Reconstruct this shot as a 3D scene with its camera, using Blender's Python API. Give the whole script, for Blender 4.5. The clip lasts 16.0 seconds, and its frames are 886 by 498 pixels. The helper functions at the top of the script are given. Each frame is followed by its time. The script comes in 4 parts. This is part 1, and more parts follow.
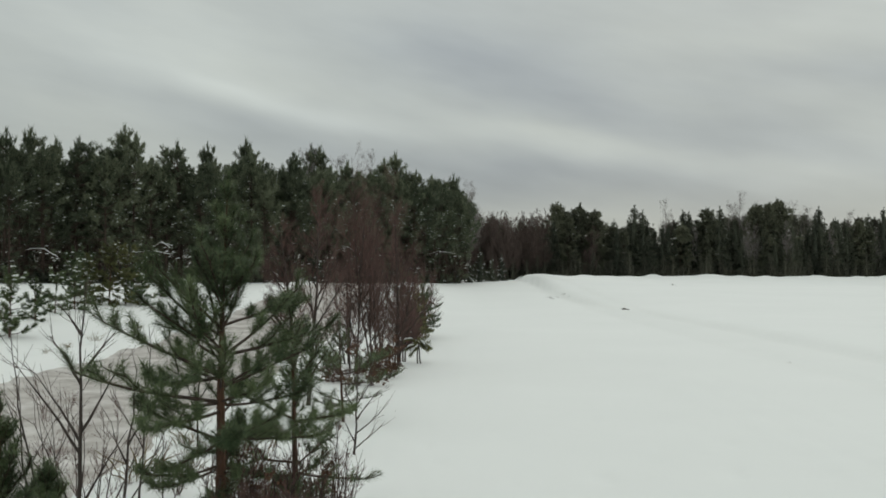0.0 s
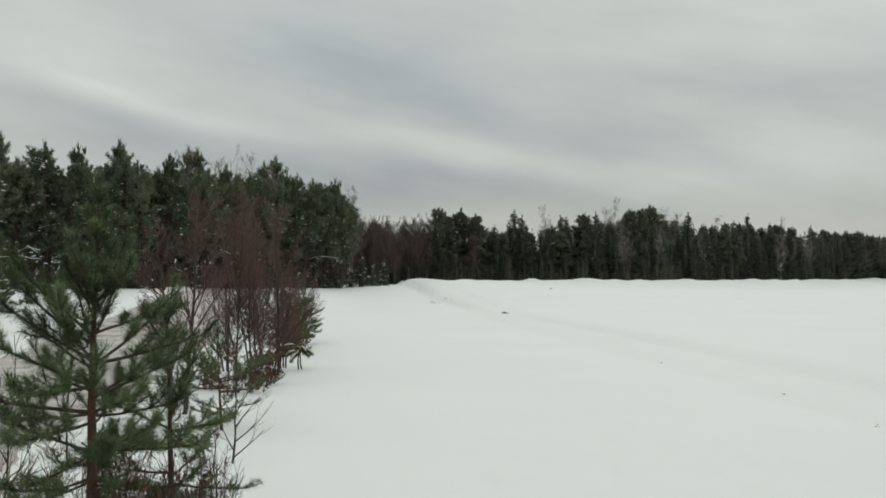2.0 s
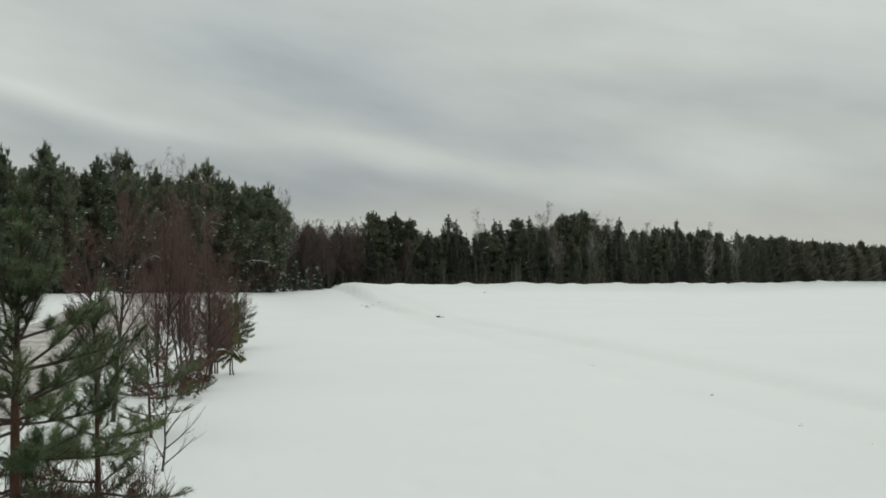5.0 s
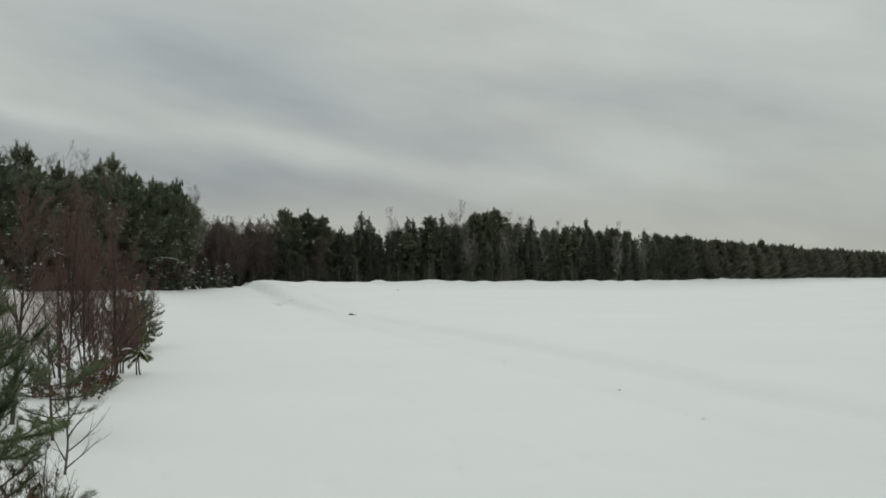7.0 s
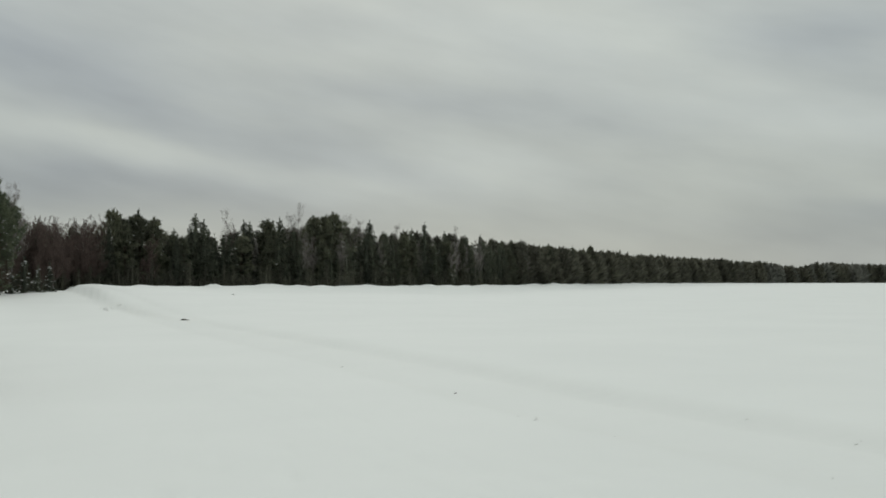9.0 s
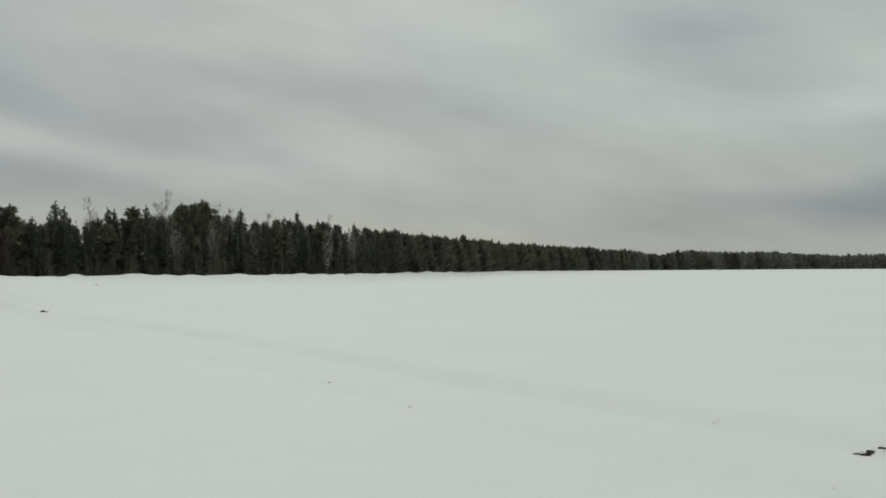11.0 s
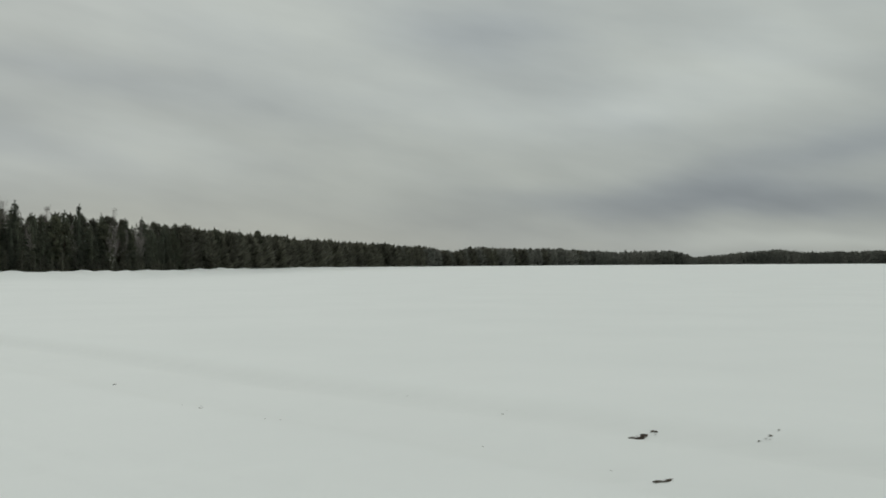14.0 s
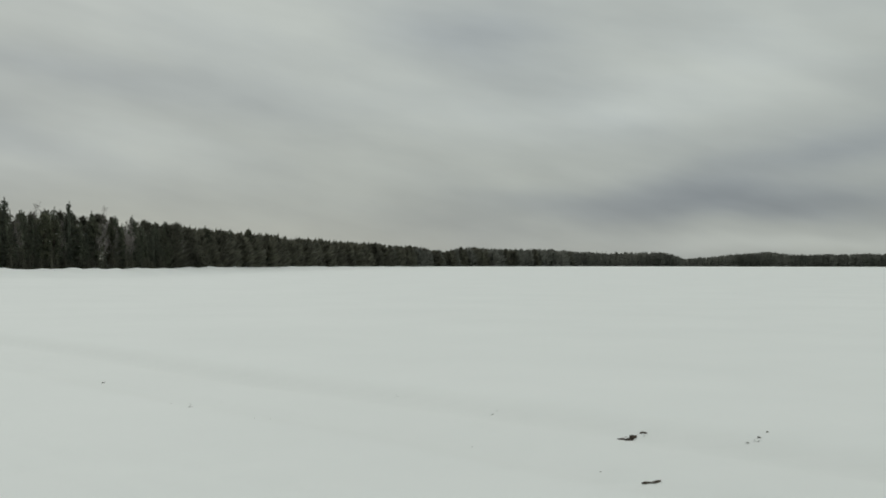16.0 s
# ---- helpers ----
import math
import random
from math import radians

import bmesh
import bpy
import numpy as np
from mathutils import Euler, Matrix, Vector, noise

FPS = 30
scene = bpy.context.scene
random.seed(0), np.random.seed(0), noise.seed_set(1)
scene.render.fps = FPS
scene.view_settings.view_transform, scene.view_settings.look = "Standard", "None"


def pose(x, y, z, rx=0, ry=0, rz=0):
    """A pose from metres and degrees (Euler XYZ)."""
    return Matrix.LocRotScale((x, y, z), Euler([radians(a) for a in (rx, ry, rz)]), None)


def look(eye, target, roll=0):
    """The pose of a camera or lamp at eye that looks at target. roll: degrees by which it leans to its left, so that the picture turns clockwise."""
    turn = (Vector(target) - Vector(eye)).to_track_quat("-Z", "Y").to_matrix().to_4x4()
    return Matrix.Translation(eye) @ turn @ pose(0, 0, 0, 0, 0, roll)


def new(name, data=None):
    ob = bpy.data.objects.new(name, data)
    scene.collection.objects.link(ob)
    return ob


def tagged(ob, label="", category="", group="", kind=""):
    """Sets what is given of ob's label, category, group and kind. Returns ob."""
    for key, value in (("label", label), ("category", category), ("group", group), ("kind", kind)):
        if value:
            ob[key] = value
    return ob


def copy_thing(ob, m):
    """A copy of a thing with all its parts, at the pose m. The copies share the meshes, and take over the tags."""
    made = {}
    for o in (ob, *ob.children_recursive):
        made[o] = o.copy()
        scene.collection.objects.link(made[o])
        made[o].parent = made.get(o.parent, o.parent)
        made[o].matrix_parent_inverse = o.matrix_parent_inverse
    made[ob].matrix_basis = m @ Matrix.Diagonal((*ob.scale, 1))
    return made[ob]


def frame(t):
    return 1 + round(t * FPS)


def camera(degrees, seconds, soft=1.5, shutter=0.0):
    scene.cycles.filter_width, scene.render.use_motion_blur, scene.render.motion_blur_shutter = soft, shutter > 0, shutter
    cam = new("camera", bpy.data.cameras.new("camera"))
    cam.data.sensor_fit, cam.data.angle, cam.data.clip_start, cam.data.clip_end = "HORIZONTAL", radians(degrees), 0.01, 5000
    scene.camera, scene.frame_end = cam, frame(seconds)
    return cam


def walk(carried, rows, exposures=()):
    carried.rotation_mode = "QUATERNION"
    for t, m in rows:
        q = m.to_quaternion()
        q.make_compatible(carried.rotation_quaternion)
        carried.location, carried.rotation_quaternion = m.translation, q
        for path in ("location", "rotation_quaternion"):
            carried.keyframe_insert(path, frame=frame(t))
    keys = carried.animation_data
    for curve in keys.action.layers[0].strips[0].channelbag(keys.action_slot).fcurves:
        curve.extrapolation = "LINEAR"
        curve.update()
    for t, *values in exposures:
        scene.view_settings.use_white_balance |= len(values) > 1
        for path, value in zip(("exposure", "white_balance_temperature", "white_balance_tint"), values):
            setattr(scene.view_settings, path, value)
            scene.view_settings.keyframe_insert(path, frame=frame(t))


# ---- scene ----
cam = camera(49.6, 16.0, soft=1.75)
EYE = (0.0, 0.0, 3.0)
TURNS = [
    (0.0, 0.0, 1.22, -0.09), (0.5, -0.75, 1.5, -0.19), (1.0, -2.83, 1.54, -0.11), (1.5, -3.77, 1.56, -0.01),
    (2.0, -7.05, 1.5, 0.07), (2.5, -6.75, 1.78, -0.06), (3.0, -7.01, 1.82, 0.1), (3.5, -7.17, 1.74, -0.02),
    (3.7, -9.71, 1.82, 0.05), (5.8, -12.2, 1.63, 0.28), (6.0, -14.14, 1.66, 0.31), (6.5, -16.06, 1.57, 0.38), (7.0, -16.17, 1.57, 0.15),
    (7.5, -19.34, 1.81, 0.05), (8.0, -19.2, 1.85, 0.01), (8.5, -23.06, 2.02, -0.12), (9.0, -25.8, 1.83, -0.02),
    (9.5, -25.58, 1.92, 0.3), (10.0, -26.63, 2.09, 0.33), (10.2, -30.16, 2.07, 0.4), (12.3, -34.3, 0.79, 0.15),
    (12.5, -34.53, 0.83, 0.19), (13.0, -40.41, 1.13, 0.33), (13.5, -44.58, 1.21, 0.45), (14.0, -45.48, 0.85, 0.27),
    (14.5, -45.45, 0.8, 0.21), (15.0, -45.8, 0.8, 0.26), (15.5, -45.75, 0.8, 0.02), (16.0, -46.03, 0.86, -0.13)]
walk(cam, [(t, pose(*EYE, 90 + pitch, roll, yaw)) for t, yaw, pitch, roll in TURNS],
     exposures=[(0.0, -0.27), (0.5, -0.21), (1.0, -0.19), (2.0, -0.19), (3.5, -0.20), (6.0, -0.29), (6.5, -0.36), (7.0, -0.36), (9.0, -0.33), (12.5, -0.50), (16.0, -0.45)])

# ---------------------------------------------------------------- sky and sun
SUN_AZ, SUN_EL = 20.0, 32.0
# cloud streaks: azimuth, elevation, half length, half thickness, tilt (degrees), strength
PALE = [(-9.5, 9.9, 6.5, 0.7, -13, 0.09), (5.6, 7.7, 6.0, 0.9, -10, 0.04), (-17.5, 13.0, 8.0, 2.0, -12, 0.06),
        (18.4, 5.6, 7.0, 1.0, -5, 0.05), (28.0, 6.3, 6.0, 1.2, -4, 0.07), (45.5, 9.2, 8.0, 1.4, -8, 0.07),
        (33.0, 14.0, 8.0, 2.0, -5, 0.05), (62.0, 11.0, 6.0, 2.4, 14, 0.10), (66.8, 1.1, 11.0, 0.45, 0, 0.08), (57.0, 8.6, 4.0, 1.0, -8, 0.06)]
GREY = [(-11.0, 8.2, 8.0, 0.9, -9, 0.03), (12.0, 8.9, 9.0, 1.2, -11, 0.08), (20.0, 6.9, 3.5, 0.8, -10, 0.02),
        (2.2, 12.0, 7.0, 1.4, -8, 0.06), (4.0, 5.4, 7.0, 1.5, -5, 0.09), (14.0, 5.0, 6.0, 1.0, -4, 0.04), (48.3, 13.8, 4.5, 2.0, 0, 0.06),
        (24.6, 10.5, 7.0, 1.5, -8, 0.05), (60.5, 3.2, 10.0, 1.0, 2, 0.105), (67.5, 6.0, 7.0, 1.1, 14, 0.08), (0.5, 14.5, 7.0, 2.2, -10, 0.055), (67.0, 3.3, 6.0, 0.8, 0, 0.05)]


def build_sky():
    world = bpy.data.worlds.new("overcast_sky")
    world.use_nodes = True
    scene.world = world
    nt = world.node_tree
    nt.nodes.clear()

    def val(op, a, b=None, c=None, clamp=False):
        n = nt.nodes.new("ShaderNodeMath")
        n.operation, n.use_clamp = op, clamp
        for i, v in enumerate((a, b, c)):
            if v is None:
                continue
            if isinstance(v, (int, float)):
                n.inputs[i].default_value = v
            else:
                nt.links.new(v, n.inputs[i])
        return n.outputs[0]

    co = nt.nodes.new("ShaderNodeTexCoord").outputs["Generated"]
    sep = nt.nodes.new("ShaderNodeSeparateXYZ")
    nt.links.new(co, sep.inputs[0])
    X, Y, Z = sep.outputs
    # two soft noises bend the streaks and mottle the cloud
    az = val("MULTIPLY", val("ARCTAN2", X, Y), 57.2958)
    el = val("MULTIPLY", val("ARCSINE", Z), 57.2958)
    flat = nt.nodes.new("ShaderNodeCombineXYZ")
    nt.links.new(val("MULTIPLY", az, 0.045), flat.inputs[0])
    nt.links.new(val("ADD", val("MULTIPLY", el, 0.16), val("MULTIPLY", az, 0.03)), flat.inputs[1])

    def cloud_noise(scale, detail, shift):
        n = nt.nodes.new("ShaderNodeTexNoise")
        n.noise_dimensions = "4D"
        n.inputs["Scale"].default_value, n.inputs["Detail"].default_value = scale, detail
        n.inputs["W"].default_value, n.inputs["Roughness"].default_value = shift, 0.5
        nt.links.new(flat.outputs[0], n.inputs["Vector"])
        return val("SUBTRACT", n.outputs["Fac"], 0.5)
    bend_a, bend_e = cloud_noise(1.3, 2, 3.1), cloud_noise(1.6, 3, 8.7)
    mottle, fine = cloud_noise(1.5, 4, 1.3), cloud_noise(4.5, 5, 5.2)
    az2 = val("ADD", az, val("MULTIPLY", bend_a, 9.0))
    el2 = val("ADD", el, val("MULTIPLY", bend_e, 3.2))

    def streaks(rows):
        total = None
        for a, e, length, thick, tilt, amp in rows:
            ct, st = math.cos(radians(tilt)), math.sin(radians(tilt))
            da, de = val("SUBTRACT", az2, a), val("SUBTRACT", el2, e)
            u = val("MULTIPLY", val("ADD", val("MULTIPLY", da, ct), val("MULTIPLY", de, st)), 1 / length)
            v = val("MULTIPLY", val("SUBTRACT", val("MULTIPLY", de, ct), val("MULTIPLY", da, st)), 1 / thick)
            r = val("ADD", val("MULTIPLY", u, u), val("MULTIPLY", v, v))
            g = val("MULTIPLY", val("EXPONENT", val("MULTIPLY", r, -0.7)), amp * 1.3)
            total = g if total is None else val("ADD", total, g)
        return total
    pale, grey = streaks(PALE), streaks(GREY)
    # an overcast dome grows brighter towards the zenith
    dome = val("MULTIPLY_ADD", val("MAXIMUM", Z, 0.0), 0.50, 0.50)
    tone = val("ADD", val("MULTIPLY", mottle, 0.20), val("MULTIPLY", fine, 0.11))
    tone = val("SUBTRACT", val("ADD", tone, pale), grey)
    level = val("ADD", dome, tone)
    blue = val("MULTIPLY", val("ADD", grey, val("MULTIPLY", mottle, -0.15)), 1.0)
    rgb = nt.nodes.new("ShaderNodeCombineColor")
    nt.links.new(val("MULTIPLY", level, val("SUBTRACT", 0.935, val("MULTIPLY", blue, 0.35))), rgb.inputs[0])
    nt.links.new(val("MULTIPLY", level, val("SUBTRACT", 1.005, val("MULTIPLY", blue, 0.2))), rgb.inputs[1])
    nt.links.new(val("MULTIPLY", level, val("ADD", 0.95, val("MULTIPLY", blue, 0.45))), rgb.inputs[2])
    cloud = nt.nodes.new("ShaderNodeBackground")
    nt.links.new(rgb.outputs[0], cloud.inputs[0])
    sky = nt.nodes.new("ShaderNodeTexSky")
    sky.sky_type, sky.sun_disc = "NISHITA", False
    sky.sun_elevation, sky.sun_rotation = radians(SUN_EL), radians(SUN_AZ)
    clear = nt.nodes.new("ShaderNodeBackground")
    clear.inputs[1].default_value = 0.1
    nt.links.new(sky.outputs[0], clear.inputs[0])
    mix = nt.nodes.new("ShaderNodeMixShader")
    mix.inputs[0].default_value = 0.95
    nt.links.new(clear.outputs[0], mix.inputs[1])
    nt.links.new(cloud.outputs[0], mix.inputs[2])
    out = nt.nodes.new("ShaderNodeOutputWorld")
    nt.links.new(mix.outputs[0], out.inputs[0])


build_sky()
sun_data = bpy.data.lights.new("sun", "SUN")
sun_data.energy, sun_data.angle, sun_data.color = 0.5, radians(35), (1.0, 0.97, 0.93)
sun = new("sun", sun_data)
sun.matrix_world = look((60 * math.sin(radians(SUN_AZ)), 60 * math.cos(radians(SUN_AZ)), 60 * math.tan(radians(SUN_EL))), (0, 0, 0))


# ---------------------------------------------------------------- materials
def material(name, low, high, scale=4.0, rough=0.8, bump=0.0, bump_scale=40.0, island=0.0, detail=5, spec=0.3, streak=None, each=0.0, thin=0.0):
    """A surface whose colour wanders between two tones at two scales, with relief."""
    m = bpy.data.materials.new(name)
    m.use_nodes = True
    nt = m.node_tree
    b = nt.nodes["Principled BSDF"]
    b.inputs["Roughness"].default_value, b.inputs["Specular IOR Level"].default_value = rough, spec
    co = nt.nodes.new("ShaderNodeTexCoord").outputs["Object"]
    if streak:
        mp = nt.nodes.new("ShaderNodeMapping")
        mp.inputs["Scale"].default_value = streak
        nt.links.new(co, mp.inputs["Vector"])
        co = mp.outputs[0]
    n = nt.nodes.new("ShaderNodeTexNoise")
    n.inputs["Scale"].default_value, n.inputs["Detail"].default_value, n.inputs["Roughness"].default_value = scale, detail, 0.6
    nt.links.new(co, n.inputs["Vector"])
    fac = n.outputs["Fac"]
    if island:
        geo = nt.nodes.new("ShaderNodeNewGeometry")
        a = nt.nodes.new("ShaderNodeMath")
        a.operation = "MULTIPLY_ADD"
        nt.links.new(geo.outputs["Random Per Island"], a.inputs[0])
        a.inputs[1].default_value = island
        nt.links.new(fac, a.inputs[2])
        s = nt.nodes.new("ShaderNodeMath")
        s.operation = "SUBTRACT"
        nt.links.new(a.outputs[0], s.inputs[0])
        s.inputs[1].default_value = island / 2
        fac = s.outputs[0]
    if each:
        info = nt.nodes.new("ShaderNodeObjectInfo")
        a = nt.nodes.new("ShaderNodeMath")
        a.operation = "MULTIPLY_ADD"
        nt.links.new(info.outputs["Random"], a.inputs[0])
        a.inputs[1].default_value = each
        nt.links.new(fac, a.inputs[2])
        s = nt.nodes.new("ShaderNodeMath")
        s.operation = "SUBTRACT"
        nt.links.new(a.outputs[0], s.inputs[0])
        s.inputs[1].default_value = each / 2
        fac = s.outputs[0]
    ramp = nt.nodes.new("ShaderNodeValToRGB")
    ramp.color_ramp.elements[0].position, ramp.color_ramp.elements[1].position = 0.32, 0.68
    ramp.color_ramp.elements[0].color, ramp.color_ramp.elements[1].color = (*low, 1), (*high, 1)
    nt.links.new(fac, ramp.inputs[0])
    nt.links.new(ramp.outputs[0], b.inputs["Base Color"])
    if thin:
        tr, mx = nt.nodes.new("ShaderNodeBsdfTranslucent"), nt.nodes.new("ShaderNodeMixShader")
        nt.links.new(ramp.outputs[0], tr.inputs[0])
        mx.inputs[0].default_value = thin
        nt.links.new(b.outputs[0], mx.inputs[1])
        nt.links.new(tr.outputs[0], mx.inputs[2])
        nt.links.new(mx.outputs[0], nt.nodes["Material Output"].inputs["Surface"])
    if bump:
        n2 = nt.nodes.new("ShaderNodeTexNoise")
        n2.inputs["Scale"].default_value, n2.inputs["Detail"].default_value = bump_scale, 6
        nt.links.new(co, n2.inputs["Vector"])
        bp = nt.nodes.new("ShaderNodeBump")
        bp.inputs["Strength"].default_value, bp.inputs["Distance"].default_value = bump, 0.05
        nt.links.new(n2.outputs["Fac"], bp.inputs["Height"])
        nt.links.new(bp.outputs[0], b.inputs["Normal"])
    return m


M_SNOW = material("field_snow", (0.822, 0.833, 0.822), (0.852, 0.862, 0.850), 0.12, 0.75, 0.06, 3.5)


def track_soil_and_shade(m):
    """Soil brown along the lanes of the old track, which also paints the grey shade of ruts and bank."""
    nt = m.node_tree
    b = nt.nodes["Principled BSDF"]
    old = b.inputs["Base Color"].links[0].from_socket
    sep = nt.nodes.new("ShaderNodeSeparateXYZ")
    nt.links.new(nt.nodes.new("ShaderNodeTexCoord").outputs["Object"], sep.inputs[0])

    def val(op, a, c, clamp=False):
        n = nt.nodes.new("ShaderNodeMath")
        n.operation, n.use_clamp = op, clamp
        for i, v in enumerate((a, c)):
            if isinstance(v, (int, float)):
                n.inputs[i].default_value = v
            else:
                nt.links.new(v, n.inputs[i])
        return n.outputs[0]
    grain = nt.nodes.new("ShaderNodeTexNoise")
    grain.inputs["Scale"].default_value, grain.inputs["Detail"].default_value = 0.35, 6
    patch = val("MULTIPLY", val("SUBTRACT", grain.outputs["Fac"], 0.36), 4.0, True)
    total = None
    # the 14.35 lane also paints the shaded slope that faces left
    for lane, width, weight in ((11.2, 0.5, 0.8), (12.9, 1.5, 0.4), (14.35, 0.65, 0.85)):
        d = val("DIVIDE", val("SUBTRACT", sep.outputs[0], lane), width)
        g = val("MULTIPLY", val("POWER", 2.718, val("MULTIPLY", val("MULTIPLY", d, d), -1.0)), weight)
        total = g if total is None else val("ADD", total, g)
    # soil specks on the slope of the bank, with its grey shade painted in
    bank = val("SUBTRACT", 13.0, val("MULTIPLY", val("SUBTRACT", sep.outputs[1], 69.0), 0.088))
    d = val("DIVIDE", val("SUBTRACT", sep.outputs[0], bank), 0.7)
    g = val("POWER", 2.718, val("MULTIPLY", val("MULTIPLY", d, d), -1.0))
    e = val("DIVIDE", val("SUBTRACT", sep.outputs[1], 86.0), 15.0)
    g = val("MULTIPLY", g, val("POWER", 2.718, val("MULTIPLY", val("MULTIPLY", e, e), -1.0)))
    total = val("ADD", total, val("MULTIPLY", g, 2.0))
    fac = val("MULTIPLY", val("MULTIPLY", total, patch), 0.24, True)
    mix = nt.nodes.new("ShaderNodeMix")
    mix.data_type = "RGBA"
    nt.links.new(fac, mix.inputs["Factor"])
    nt.links.new(old, mix.inputs["A"])
    mix.inputs["B"].default_value = (0.30, 0.28, 0.24, 1)
    nt.links.new(mix.outputs["Result"], b.inputs["Base Color"])


track_soil_and_shade(M_SNOW)
M_CAP = material("snow_clump", (0.78, 0.79, 0.79), (0.86, 0.87, 0.87), 3.0, 0.8)
M_ROAD = material("packed_road_snow", (0.32, 0.285, 0.26), (0.64, 0.61, 0.585), 1.6, 0.7, 0.5, 5.0, streak=(0.7, 0.6, 1.0))
M_NEEDLE = material("young_pine_needles", (0.058, 0.086, 0.044), (0.166, 0.210, 0.104), 1.5, 0.6, island=0.5, each=0.35, thin=0.3)
M_NEEDLE_OLIVE = material("olive_pine_needles", (0.085, 0.095, 0.036), (0.21, 0.215, 0.09), 1.5, 0.6, island=0.5, each=0.35, thin=0.3)
M_PINE = material("forest_pine_needles", (0.074, 0.092, 0.060), (0.198, 0.220, 0.142), 0.5, 0.65, island=0.5, each=0.35, thin=0.3)
M_PINE_FAR = material("far_pine_needles", (0.080, 0.086, 0.062), (0.172, 0.178, 0.122), 0.5, 0.65, island=0.5, each=0.35, thin=0.3)
M_SPRUCE = material("spruce_needles", (0.064, 0.074, 0.056), (0.145, 0.157, 0.114), 0.5, 0.7, island=0.5, each=0.35, thin=0.3)
M_WOODS = material("woods_foliage", (0.072, 0.072, 0.056), (0.158, 0.156, 0.116), 0.06, 0.7, island=0.35, thin=0.3)
# distance haze is painted into these paler greys
M_HAZE_WOOD = material("hazy_distant_wood", (0.135, 0.140, 0.122), (0.245, 0.245, 0.215), 0.02, 0.8, island=0.2, thin=0.3)
M_BARK = material("pine_bark", (0.055, 0.032, 0.024), (0.16, 0.085, 0.055), 6.0, 0.9, 0.6, 30.0, streak=(1, 1, 0.35))
M_BARK_DARK = material("dark_bark", (0.045, 0.032, 0.027), (0.11, 0.076, 0.060), 6.0, 0.9, 0.5, 30.0, streak=(1, 1, 0.35))
M_STEM = material("dark_stem_bark", (0.032, 0.025, 0.022), (0.085, 0.066, 0.058), 6.0, 0.85, 0.4, 30.0, streak=(1, 1, 0.3))
M_TWIG = material("reddish_twigs", (0.085, 0.050, 0.045), (0.175, 0.106, 0.092), 3.0, 0.85, island=0.4)
M_TWIG_DARK = material("dark_reddish_twigs", (0.076, 0.055, 0.049), (0.155, 0.115, 0.101), 3.0, 0.85, island=0.4)
M_TWIG_GREY = material("grey_twigs", (0.16, 0.142, 0.134), (0.31, 0.28, 0.265), 3.0, 0.85, island=0.4)
M_LEAF = material("withered_leaves", (0.070, 0.038, 0.026), (0.165, 0.088, 0.052), 3.0, 0.8, island=0.6)
M_SOIL = material("frozen_soil", (0.040, 0.030, 0.024), (0.120, 0.092, 0.070), 9.0, 0.95, 0.8, 25.0)
M_GRASS = material("dry_grass", (0.12, 0.095, 0.055), (0.26, 0.21, 0.13), 5.0, 0.85, island=0.5)


